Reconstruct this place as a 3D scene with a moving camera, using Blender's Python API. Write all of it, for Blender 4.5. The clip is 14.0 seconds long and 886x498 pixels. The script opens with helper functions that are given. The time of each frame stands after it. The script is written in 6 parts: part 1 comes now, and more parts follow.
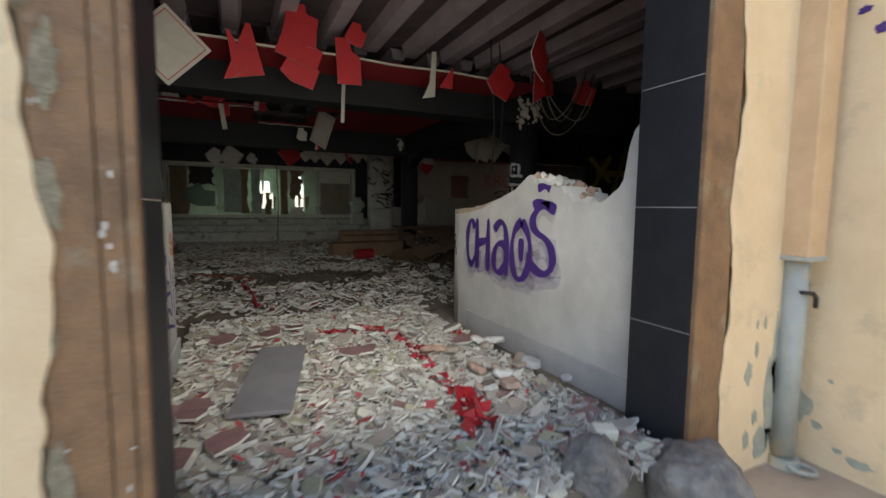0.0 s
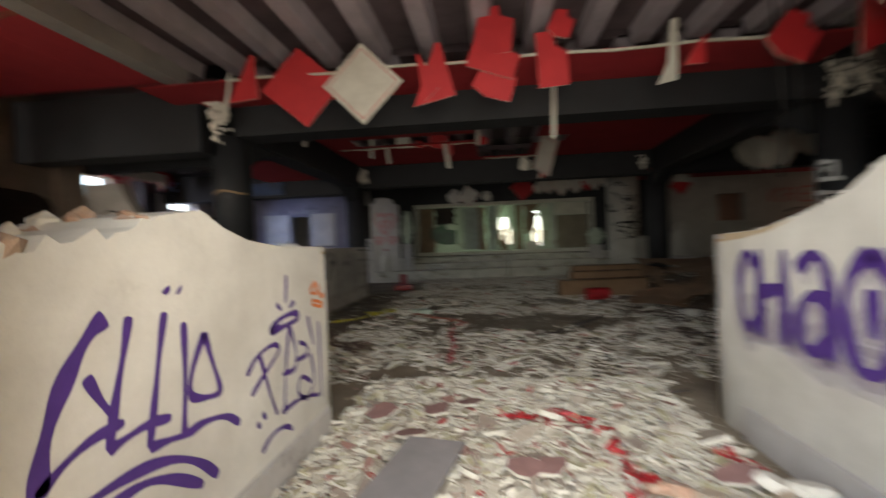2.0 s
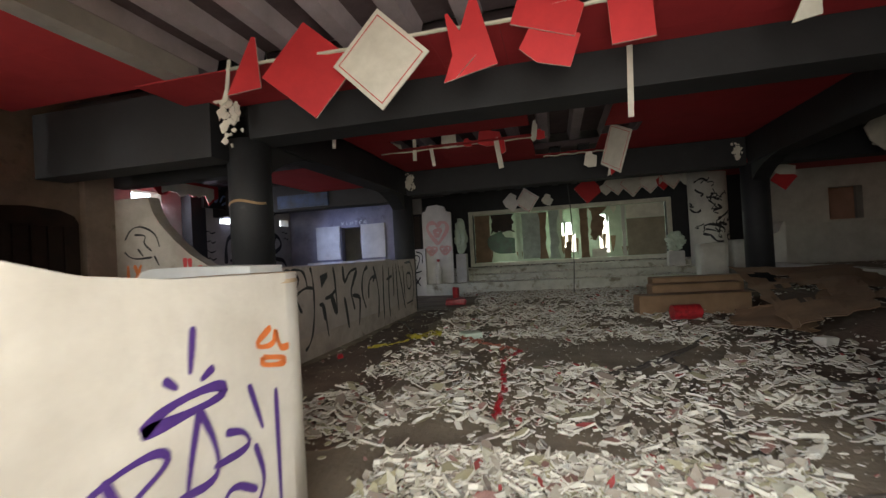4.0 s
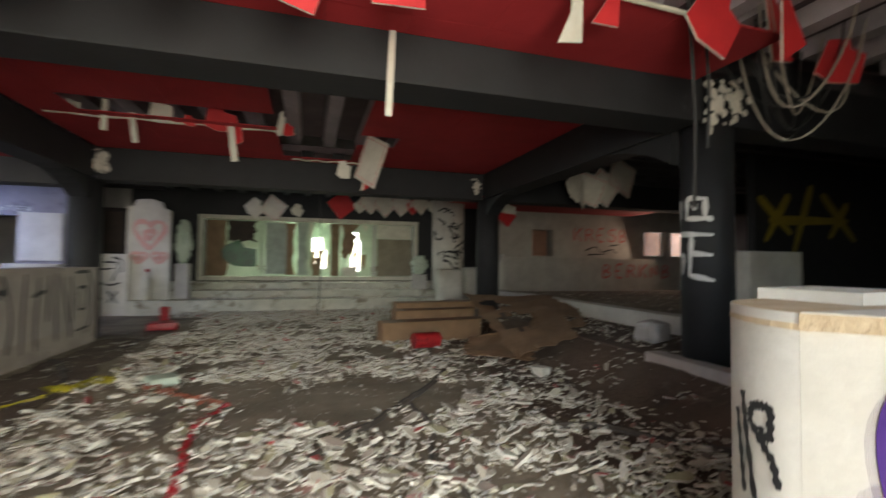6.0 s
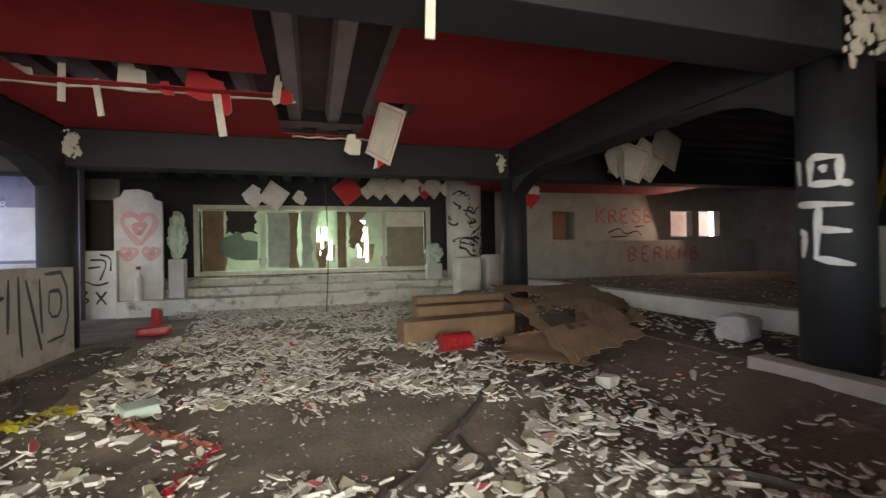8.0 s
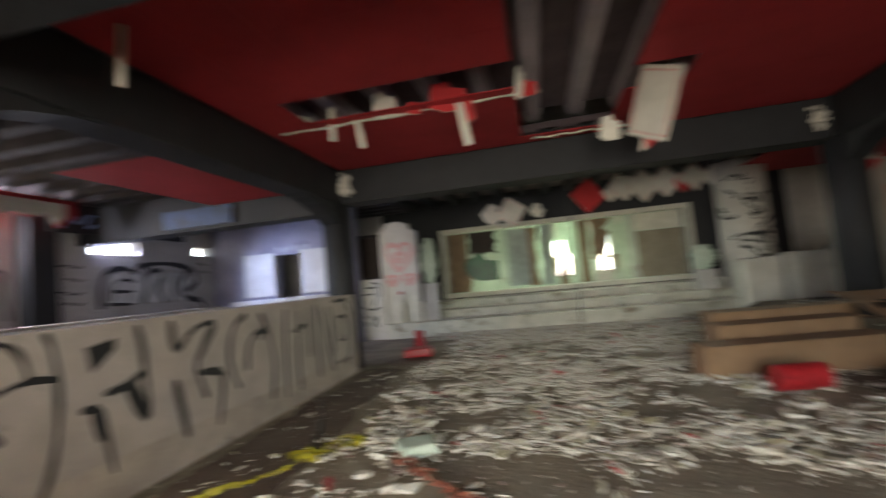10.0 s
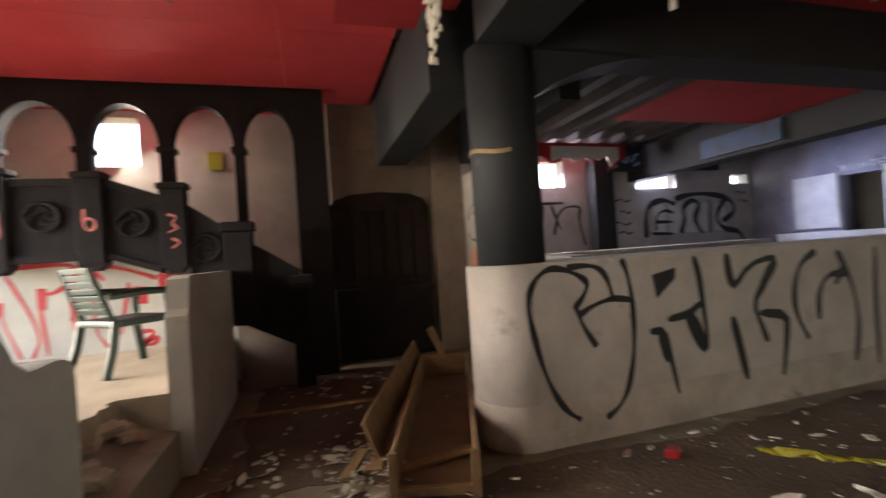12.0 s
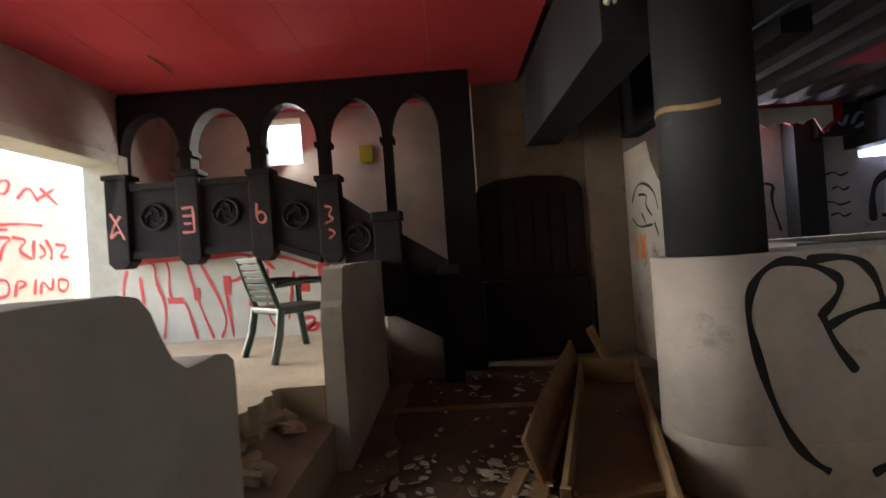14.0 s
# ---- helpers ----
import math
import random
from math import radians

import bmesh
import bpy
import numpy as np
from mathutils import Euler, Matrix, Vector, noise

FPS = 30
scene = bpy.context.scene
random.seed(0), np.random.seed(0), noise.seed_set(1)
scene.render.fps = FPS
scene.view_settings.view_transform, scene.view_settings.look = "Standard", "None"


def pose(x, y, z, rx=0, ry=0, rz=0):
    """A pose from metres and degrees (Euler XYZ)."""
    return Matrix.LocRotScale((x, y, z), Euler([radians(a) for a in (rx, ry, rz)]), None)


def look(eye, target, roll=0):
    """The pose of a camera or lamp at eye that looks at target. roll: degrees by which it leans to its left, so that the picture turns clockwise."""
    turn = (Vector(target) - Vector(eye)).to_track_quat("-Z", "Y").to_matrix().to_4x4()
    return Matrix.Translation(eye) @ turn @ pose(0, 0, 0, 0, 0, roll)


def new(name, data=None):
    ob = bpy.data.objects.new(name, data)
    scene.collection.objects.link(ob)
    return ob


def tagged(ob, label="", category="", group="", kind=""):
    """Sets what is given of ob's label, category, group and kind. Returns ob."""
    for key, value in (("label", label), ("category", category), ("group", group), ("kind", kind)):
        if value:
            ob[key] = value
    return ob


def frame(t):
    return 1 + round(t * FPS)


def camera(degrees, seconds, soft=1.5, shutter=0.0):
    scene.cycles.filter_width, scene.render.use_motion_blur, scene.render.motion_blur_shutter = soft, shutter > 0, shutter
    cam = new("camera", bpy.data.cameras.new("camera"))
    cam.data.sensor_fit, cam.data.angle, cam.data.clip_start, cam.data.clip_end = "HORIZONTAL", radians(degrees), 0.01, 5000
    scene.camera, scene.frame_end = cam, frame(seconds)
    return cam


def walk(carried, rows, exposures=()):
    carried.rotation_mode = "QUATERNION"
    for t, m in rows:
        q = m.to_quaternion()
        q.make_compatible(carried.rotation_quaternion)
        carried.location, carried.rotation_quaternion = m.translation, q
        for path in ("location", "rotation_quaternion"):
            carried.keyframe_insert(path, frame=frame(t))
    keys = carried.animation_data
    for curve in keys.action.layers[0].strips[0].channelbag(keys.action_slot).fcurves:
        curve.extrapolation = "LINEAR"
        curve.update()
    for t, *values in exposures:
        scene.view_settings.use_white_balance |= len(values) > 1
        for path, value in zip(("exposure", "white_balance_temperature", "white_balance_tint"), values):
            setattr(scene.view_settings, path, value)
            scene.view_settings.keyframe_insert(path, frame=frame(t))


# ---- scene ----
cam = camera(89.5, 14.0, 1.4, 0.8)
PATH = [
    (0, (0.035, 0.193, 1.225), (0.872, 2.0, 1.042), 0.6),
    (0.5, (0.292, 0.403, 1.236), (1.0, 2.268, 1.088), 0.7),
    (0.7, (0.315, 0.506, 1.264), (0.953, 2.396, 1.113), -0.1),
    (1, (0.444, 0.606, 1.246), (0.953, 2.537, 1.13), 0.2),
    (1.5, (0.577, 0.959, 1.225), (0.751, 2.95, 1.153), -0.6),
    (2, (0.693, 1.342, 1.221), (0.476, 3.331, 1.2), -2.2),
    (2.1, (0.718, 1.414, 1.232), (0.403, 3.39, 1.222), -2.5),
    (4.4, (0.742, 2.715, 1.296), (0.256, 4.655, 1.326), -3.2),
    (4.5, (0.764, 2.793, 1.303), (0.323, 4.744, 1.332), -2.9),
    (5, (0.795, 3.028, 1.307), (0.738, 5.027, 1.28), -2.9),
    (5.5, (0.888, 3.316, 1.289), (1.213, 5.29, 1.315), -1.4),
    (6, (0.928, 3.524, 1.334), (1.503, 5.441, 1.402), 0.6),
    (6.5, (0.963, 3.849, 1.354), (1.831, 5.648, 1.46), 0.4),
    (7, (0.985, 4.091, 1.363), (1.896, 5.87, 1.392), -1.3),
    (7.1, (0.971, 4.154, 1.355), (1.836, 5.958, 1.383), -1.3),
    (9.5, (0.735, 5.374, 1.353), (0.857, 7.371, 1.367), -4.1),
    (10, (0.509, 5.628, 1.304), (0.096, 7.58, 1.446), -5.3),
    (10.5, (0.359, 5.652, 1.413), (-0.773, 7.299, 1.467), -6.0),
    (11, (0.206, 5.745, 1.381), (-1.345, 7.003, 1.486), -5.0),
    (11.5, (0.19, 5.738, 1.358), (-1.595, 6.64, 1.37), -4.3),
    (12, (0.186, 5.709, 1.338), (-1.731, 6.28, 1.354), -3.8),
    (12.5, (0.174, 5.679, 1.336), (-1.796, 6.023, 1.313), -2.6),
    (13, (0.071, 5.638, 1.32), (-1.922, 5.801, 1.261), -3.5),
    (13.5, (-0.092, 5.594, 1.352), (-2.09, 5.559, 1.44), -4.9),
    (14, (-0.271, 5.638, 1.34), (-2.271, 5.605, 1.354), -4.0),
]
walk(cam, [(t, look(eye, target, roll)) for t, eye, target, roll in PATH], [(0, 2.2, 6450, 9), (0.5, 2.5, 6600, 9), (1.0, 2.85, 6800, 9), (1.5, 3.05, 7000, 10), (2.1, 2.97, 6950, 10), (4.4, 3.75, 6750, 8), (5.5, 4.15, 6900, 6), (7.1, 4.75, 6900, 8), (9.5, 4.85, 6900, 8), (11.0, 4.6, 7200, 9), (12.0, 4.4, 7300, 11), (12.5, 4.4, 7150, 11), (14.0, 3.65, 6900, 8)])

# ---- world, sun, daylight ----
world = bpy.data.worlds.new("world")
scene.world = world
world.use_nodes = True
wn = world.node_tree
sky = wn.nodes.new("ShaderNodeTexSky")
sky.sky_type, sky.sun_disc = "NISHITA", False
sky.sun_elevation, sky.sun_rotation = radians(58), radians(280)
wn.links.new(sky.outputs[0], wn.nodes["Background"].inputs[0])
wn.nodes["Background"].inputs[1].default_value = 0.085


def lamp(name, kind, m, power, colour, size=1.0, size_y=None, spread=180):
    data = bpy.data.lights.new(name, kind)
    data.energy, data.color = power, colour
    if kind == "AREA":
        data.shape, data.size, data.size_y = "RECTANGLE", size, size_y or size
        data.spread = radians(spread)
    if kind == "SUN":
        data.angle = radians(0.6)
    ob = new(name, data)
    ob.matrix_world = m
    return ob


lamp("sun", "SUN", look((-16, 6, 20), (-4, 4, 0)), 1.2, (1.0, 0.93, 0.82))
# daylight through the openings, and one fill lamp added in the side bay
lamp("entrance_daylight", "AREA", look((0.9, 1.98, 1.45), (0.9, 6.0, 0.75)), 6.2, (1.0, 0.95, 0.86), 2.1, 1.9, 118)
lamp("terrace_door_daylight", "AREA", look((-4.0, 2.02, 1.65), (-3.9, 4.2, 1.05)), 3.7, (1.0, 0.96, 0.88), 2.4, 1.7, 80)
lamp("stair_window_daylight", "AREA", look((-6.1, 3.4, 3.0), (-3, 4.5, 1.6)), 3, (1, 0.98, 0.95), 0.5, 0.7)
lamp("back_room_daylight", "AREA", look((1.0, 21.5, 2.9), (1.0, 18, 1.0)), 25, (0.86, 1.0, 0.86), 4.0, 1.2)
lamp("bay_window_daylight", "AREA", look((-7.98, 10.48, 2.8), (-5.0, 10.8, 1.4)), 3.8, (0.8, 0.8, 1.0), 0.7, 0.5)
lamp("bay_slit_daylight", "AREA", look((-7.98, 13.22, 2.6), (-5.0, 13.5, 1.0)), 1.6, (0.55, 0.6, 1.0), 1.0, 0.28)
# Added blue fill for the panels beside the bay doorway; no opening stands here.
lamp("bay_panel_fill", "AREA", look((-6.9, 14.4, 2.3), (-5.6, 16, 1.6)), 0.9, (0.4, 0.52, 1.0), 0.6, 0.6, 100)
lamp("right_window_daylight", "AREA", look((13.5, 17.2, 2.4), (9, 14, 0.8)), 1.0, (1.0, 0.72, 0.58), 1.6, 0.9)


# ---- materials ----
def mat(name, base, second=None, scale=3.0, rough=0.8, bump=0.3, fine=40.0, metal=0.0, dirt=None, dirt_at=0.58, island=None):
    m = bpy.data.materials.new(name)
    m.use_nodes = True
    t = m.node_tree
    b = t.nodes["Principled BSDF"]
    b.inputs["Roughness"].default_value, b.inputs["Metallic"].default_value = rough, metal
    co = t.nodes.new("ShaderNodeTexCoord")
    n1 = t.nodes.new("ShaderNodeTexNoise")
    n1.inputs["Scale"].default_value, n1.inputs["Detail"].default_value, n1.inputs["Roughness"].default_value = scale, 8, 0.65
    n2 = t.nodes.new("ShaderNodeTexNoise")
    n2.inputs["Scale"].default_value, n2.inputs["Detail"].default_value = fine, 4
    t.links.new(co.outputs["Object"], n1.inputs["Vector"])
    t.links.new(co.outputs["Object"], n2.inputs["Vector"])
    ramp = t.nodes.new("ShaderNodeValToRGB")
    second = second or tuple(c * 0.72 for c in base)
    ramp.color_ramp.elements[0].position, ramp.color_ramp.elements[1].position = 0.34, 0.66
    ramp.color_ramp.elements[0].color, ramp.color_ramp.elements[1].color = (*second, 1), (*base, 1)
    t.links.new(n1.outputs["Fac"], ramp.inputs["Fac"])
    colour = ramp.outputs["Color"]
    if island:
        geo = t.nodes.new("ShaderNodeNewGeometry")
        pick = t.nodes.new("ShaderNodeValToRGB")
        pick.color_ramp.interpolation = "CONSTANT"
        els = pick.color_ramp.elements
        while len(els) < len(island):
            els.new(0.5)
        for i, (at, c) in enumerate(island):
            els[i].position, els[i].color = at, (*c, 1)
        if name.endswith("single"):
            info = t.nodes.new("ShaderNodeObjectInfo")
            t.links.new(info.outputs["Random"], pick.inputs["Fac"])
        else:
            t.links.new(geo.outputs["Random Per Island"], pick.inputs["Fac"])
        mix = t.nodes.new("ShaderNodeMix")
        mix.data_type, mix.blend_type = "RGBA", "MULTIPLY"
        mix.inputs["Factor"].default_value = 1.0
        t.links.new(colour, mix.inputs["A"])
        t.links.new(pick.outputs["Color"], mix.inputs["B"])
        colour = mix.outputs["Result"]
    if dirt:
        n3 = t.nodes.new("ShaderNodeTexNoise")
        n3.inputs["Scale"].default_value, n3.inputs["Detail"].default_value, n3.inputs["Roughness"].default_value = scale * 0.6 + 0.9, 10, 0.7
        t.links.new(co.outputs["Object"], n3.inputs["Vector"])
        r3 = t.nodes.new("ShaderNodeValToRGB")
        r3.color_ramp.elements[0].position, r3.color_ramp.elements[1].position = dirt_at, dirt_at + 0.12
        t.links.new(n3.outputs["Fac"], r3.inputs["Fac"])
        mix = t.nodes.new("ShaderNodeMix")
        mix.data_type = "RGBA"
        mix.inputs["B"].default_value = (*dirt, 1)
        t.links.new(r3.outputs["Color"], mix.inputs["Factor"])
        t.links.new(colour, mix.inputs["A"])
        colour = mix.outputs["Result"]
    t.links.new(colour, b.inputs["Base Color"])
    bp = t.nodes.new("ShaderNodeBump")
    bp.inputs["Strength"].default_value, bp.inputs["Distance"].default_value = bump, 0.01
    t.links.new(n2.outputs["Fac"], bp.inputs["Height"])
    t.links.new(bp.outputs["Normal"], b.inputs["Normal"])
    return m


WHITE_WALL = mat("white_plaster", (0.62, 0.6, 0.54), (0.47, 0.45, 0.4), 2.0, 0.85, 0.25, 30, dirt=(0.42, 0.4, 0.35), dirt_at=0.66)
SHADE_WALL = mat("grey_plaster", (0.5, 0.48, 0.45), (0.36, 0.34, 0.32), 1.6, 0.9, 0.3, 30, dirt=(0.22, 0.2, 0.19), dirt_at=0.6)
CREAM = mat("cream_facade_plaster", (0.8, 0.64, 0.4), (0.72, 0.55, 0.33), 3.0, 0.9, 0.5, 45, dirt=(0.62, 0.5, 0.32), dirt_at=0.55)
BLACK_TILE = mat("black_slate_tile", (0.024, 0.025, 0.028), (0.015, 0.016, 0.018), 6.0, 0.5, 0.25, 60, dirt=(0.12, 0.12, 0.12), dirt_at=0.7)
TRIM_WOOD = mat("worn_brown_door_wood", (0.3, 0.17, 0.08), (0.17, 0.1, 0.05), 5.0, 0.65, 0.8, 60, dirt=(0.3, 0.25, 0.16), dirt_at=0.58)
BLACK_PAINT = mat("black_painted_concrete", (0.018, 0.019, 0.022), (0.011, 0.012, 0.014), 2.5, 0.72, 0.2, 25, dirt=(0.05, 0.05, 0.055), dirt_at=0.66)
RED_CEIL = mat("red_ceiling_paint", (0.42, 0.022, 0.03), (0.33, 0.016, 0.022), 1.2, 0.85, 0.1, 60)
# The ceiling red again, brightened to put the terrace daylight into the paint.
TERRACE_CEIL = mat("daylit_red_ceiling_paint", (0.68, 0.06, 0.075), (0.58, 0.046, 0.06), 1.2, 0.85, 0.1, 60)
# JOIST again, darkened to put the bays' dim light into the colour.
DIM_JOIST = mat("shaded_grey_joist", (0.09, 0.083, 0.09), (0.05, 0.046, 0.05), 2.0, 0.9, 0.3, 30)
RED_TILE = mat("red_plasterboard", (0.55, 0.025, 0.03), (0.44, 0.018, 0.024), 3.0, 0.6, 0.12, 60)
TILE_BACK = mat("bare_gypsum", (0.68, 0.65, 0.57), (0.55, 0.52, 0.45), 4.0, 0.9, 0.2, 70)
JOIST = mat("lilac_grey_joist", (0.52, 0.46, 0.5), (0.38, 0.34, 0.36), 2.0, 0.85, 0.3, 30)
# Vault infill, darkened to paint in the shade of the joist recesses.
JOIST_DEEP = mat("shaded_vault_infill", (0.16, 0.12, 0.13), (0.1, 0.075, 0.08), 2.0, 0.9, 0.4, 30)
FLOOR = mat("dusty_brown_floor", (0.27, 0.225, 0.16), (0.13, 0.1, 0.072), 1.1, 0.95, 1.0, 26, dirt=(0.29, 0.265, 0.19), dirt_at=0.57)
SOIL = mat("dark_brown_soil", (0.13, 0.088, 0.06), (0.07, 0.046, 0.032), 1.6, 0.97, 1.0, 24, dirt=(0.2, 0.15, 0.1), dirt_at=0.6)
HALF_WALL = mat("dirty_pinkish_plaster", (0.52, 0.46, 0.41), (0.38, 0.33, 0.3), 2.2, 0.9, 0.35, 30, dirt=(0.27, 0.23, 0.2), dirt_at=0.6)
PALE_GREY = mat("pale_grey_plaster", (0.7, 0.71, 0.68), (0.55, 0.56, 0.54), 1.8, 0.85, 0.25, 30, dirt=(0.4, 0.4, 0.38), dirt_at=0.64)
BARE_RENDER = mat("bare_grey_green_render", (0.42, 0.42, 0.32), (0.3, 0.31, 0.25), 9, 0.95, 0.6, 60)
BROWN_PLASTER = mat("stained_brown_plaster", (0.3, 0.235, 0.19), (0.2, 0.15, 0.12), 1.8, 0.9, 0.35, 30, dirt=(0.13, 0.1, 0.08), dirt_at=0.58)
SANDY = mat("worn_sandy_edge", (0.5, 0.4, 0.27), (0.38, 0.29, 0.18), 9.0, 0.95, 0.5, 50)
GRIT = mat("gritty_mortar", (0.34, 0.3, 0.2), (0.2, 0.17, 0.11), 40, 0.95, 0.9, 90)
CASING = mat("tan_pipe_casing", (0.66, 0.47, 0.28), (0.52, 0.36, 0.2), 4.0, 0.8, 0.3, 50, dirt=(0.36, 0.27, 0.16), dirt_at=0.66)
PAVING = mat("dusty_threshold", (0.42, 0.34, 0.26), (0.3, 0.24, 0.18), 2.0, 0.9, 0.6, 30)
EARTH = mat("dry_ground", (0.3, 0.25, 0.18), (0.2, 0.16, 0.11), 1.0, 0.95, 0.6, 20)
PLANKS = mat("dark_stained_wood", (0.02, 0.016, 0.017), (0.012, 0.01, 0.011), 4.0, 0.75, 0.3, 40)
DARK_DOOR = mat("dark_brown_door_wood", (0.028, 0.017, 0.013), (0.016, 0.01, 0.008), 4.0, 0.55, 0.3, 40)
LATH = mat("pale_raw_wood", (0.34, 0.22, 0.11), (0.2, 0.125, 0.065), 6.0, 0.8, 0.4, 40)
CARD = mat("brown_cardboard", (0.26, 0.16, 0.09), (0.19, 0.115, 0.065), 2.5, 0.9, 0.2, 60, dirt=(0.16, 0.1, 0.06), dirt_at=0.64)
PLASTIC_GREEN = mat("dark_green_plastic", (0.014, 0.032, 0.024), (0.01, 0.024, 0.018), 5.0, 0.4, 0.05, 60)
METAL = mat("grey_zinc_pipe", (0.4, 0.42, 0.38), (0.32, 0.34, 0.3), 5.0, 0.6, 0.3, 50, dirt=(0.55, 0.45, 0.28), dirt_at=0.55)
STONE = mat("grey_boulder", (0.26, 0.24, 0.21), (0.1, 0.092, 0.085), 9.0, 0.95, 1.0, 28, dirt=(0.34, 0.31, 0.27), dirt_at=0.6)
CABLE = mat("black_cable", (0.03, 0.03, 0.03), None, 5, 0.6, 0.1)
OLD_HOSE = mat("dusty_hose", (0.095, 0.078, 0.062), (0.05, 0.042, 0.036), 9, 0.85, 0.2)
PALE_CABLE = mat("pale_cable", (0.4, 0.36, 0.3), None, 5, 0.7, 0.1)
BRICK = mat("broken_brick", (0.36, 0.2, 0.13), (0.45, 0.36, 0.28), 9.0, 0.95, 0.8, 50)
GREEN_GLASSY = mat("green_painted_board", (0.02, 0.12, 0.05), (0.015, 0.05, 0.025), 3.0, 0.4, 0.1)
PALE_GREEN = mat("pale_green_wall", (0.5, 0.58, 0.48), (0.38, 0.46, 0.36), 2.5, 0.8, 0.3, 25, dirt=(0.3, 0.28, 0.2), dirt_at=0.62)
BROWN_BOARD = mat("brown_board", (0.22, 0.14, 0.08), (0.14, 0.09, 0.05), 3.0, 0.7, 0.2)
FRAME_WHITE = mat("off_white_frame_paint", (0.62, 0.6, 0.5), (0.48, 0.46, 0.38), 5.0, 0.7, 0.2)
PURPLE = mat("purple_spray", (0.075, 0.03, 0.2), (0.055, 0.02, 0.16), 8, 0.6, 0.02)
BLACK_SPRAY = mat("black_spray", (0.015, 0.015, 0.017), None, 8, 0.6, 0.02)
RED_SPRAY = mat("red_spray", (0.6, 0.05, 0.06), (0.52, 0.04, 0.05), 8, 0.6, 0.02)
ORANGE_SPRAY = mat("orange_spray", (0.75, 0.2, 0.05), None, 8, 0.6, 0.02)
WHITE_SPRAY = mat("white_spray", (0.7, 0.7, 0.68), None, 8, 0.6, 0.02)
PINK_SPRAY = mat("pink_red_spray", (0.7, 0.2, 0.18), None, 8, 0.6, 0.02)
PALE_PINK = mat("faded_pink_spray", (0.62, 0.3, 0.28), (0.55, 0.36, 0.33), 9, 0.7, 0.02)
YELLOW_SPRAY = mat("dark_yellow_spray", (0.35, 0.26, 0.03), None, 8, 0.6, 0.02)
RED_FILM = mat("red_plastic_film", (0.46, 0.024, 0.03), (0.2, 0.01, 0.014), 14, 0.4, 0.3)
YELLOW_FILM = mat("yellow_plastic_film", (0.4, 0.34, 0.02), (0.2, 0.17, 0.015), 9, 0.5, 0.3)
GREEN_SIGN = mat("yellow_green_sign", (0.5, 0.5, 0.05), None, 8, 0.5, 0.05)
SHARD_COLOURS = [(0.0, (0.5, 0.46, 0.38)), (0.24, (0.38, 0.33, 0.27)), (0.42, (0.28, 0.23, 0.19)), (0.58, (0.6, 0.58, 0.46)),
                 (0.7, (0.3, 0.17, 0.145)), (0.8, (0.4, 0.37, 0.24)), (0.97, (0.42, 0.08, 0.075))]
SHARD_EDGE = mat("pale_broken_edge", (0.66, 0.63, 0.54), (0.46, 0.43, 0.36), 8, 0.9, 0.3, 60)
SHARDS = mat("plaster_shards", (1, 1, 1), (0.75, 0.73, 0.7), 6, 0.9, 0.3, 50, island=SHARD_COLOURS)
SHARD_ONE = mat("plaster_shard_single", (1, 1, 1), (0.75, 0.73, 0.7), 6, 0.9, 0.3, 50, island=SHARD_COLOURS)


for m in (PLANKS, DARK_DOOR):
    m.node_tree.nodes["Principled BSDF"].inputs["Specular IOR Level"].default_value = 0.2


# ---- building helpers ----
def box(bm, x0, y0, z0, x1, y1, z1, bevel=0.0):
    """An axis-aligned block in bm."""
    m = Matrix.LocRotScale(((x0 + x1) / 2, (y0 + y1) / 2, (z0 + z1) / 2), None, (abs(x1 - x0), abs(y1 - y0), abs(z1 - z0)))
    made = bmesh.ops.create_cube(bm, size=1, matrix=m)["verts"]
    if bevel:
        edges = {e for v in made for e in v.link_edges}
        bmesh.ops.bevel(bm, geom=list(edges), offset=bevel, segments=2, profile=0.6, affect="EDGES")
    return made


def cyl(bm, x, y, z0, z1, r0, r1=None, n=24):
    return bmesh.ops.create_cone(bm, cap_ends=True, segments=n, radius1=r0, radius2=r0 if r1 is None else r1, depth=z1 - z0,
                                 matrix=Matrix.Translation((x, y, (z0 + z1) / 2)))["verts"]


def prism(bm, points, axis, a, b):
    """Extrudes a 2D outline along an axis from a to b."""
    def at(u, v, w):
        return {"x": (w, u, v), "y": (u, w, v), "z": (u, v, w)}[axis]
    low = [bm.verts.new(at(u, v, a)) for u, v in points]
    high = [bm.verts.new(at(u, v, b)) for u, v in points]
    n = len(points)
    bm.faces.new(low)
    bm.faces.new(high[::-1])
    for i in range(n):
        bm.faces.new((low[i], high[i], high[(i + 1) % n], low[(i + 1) % n]))
    bmesh.ops.recalc_face_normals(bm, faces=bm.faces)


def tube(bm, points, r, n=6):
    """A round bar along a line of points."""
    rings = []
    for i, p in enumerate(points):
        p = Vector(p)
        d = Vector(points[min(i + 1, len(points) - 1)]) - Vector(points[max(i - 1, 0)])
        q = d.to_track_quat("Z", "Y")
        rings.append([bm.verts.new(p + q @ Vector((r * math.cos(a * math.tau / n), r * math.sin(a * math.tau / n), 0))) for a in range(n)])
    for a, b in zip(rings, rings[1:]):
        for i in range(n):
            bm.faces.new((a[i], a[(i + 1) % n], b[(i + 1) % n], b[i]))
    bm.faces.new(rings[0][::-1])
    bm.faces.new(rings[-1])


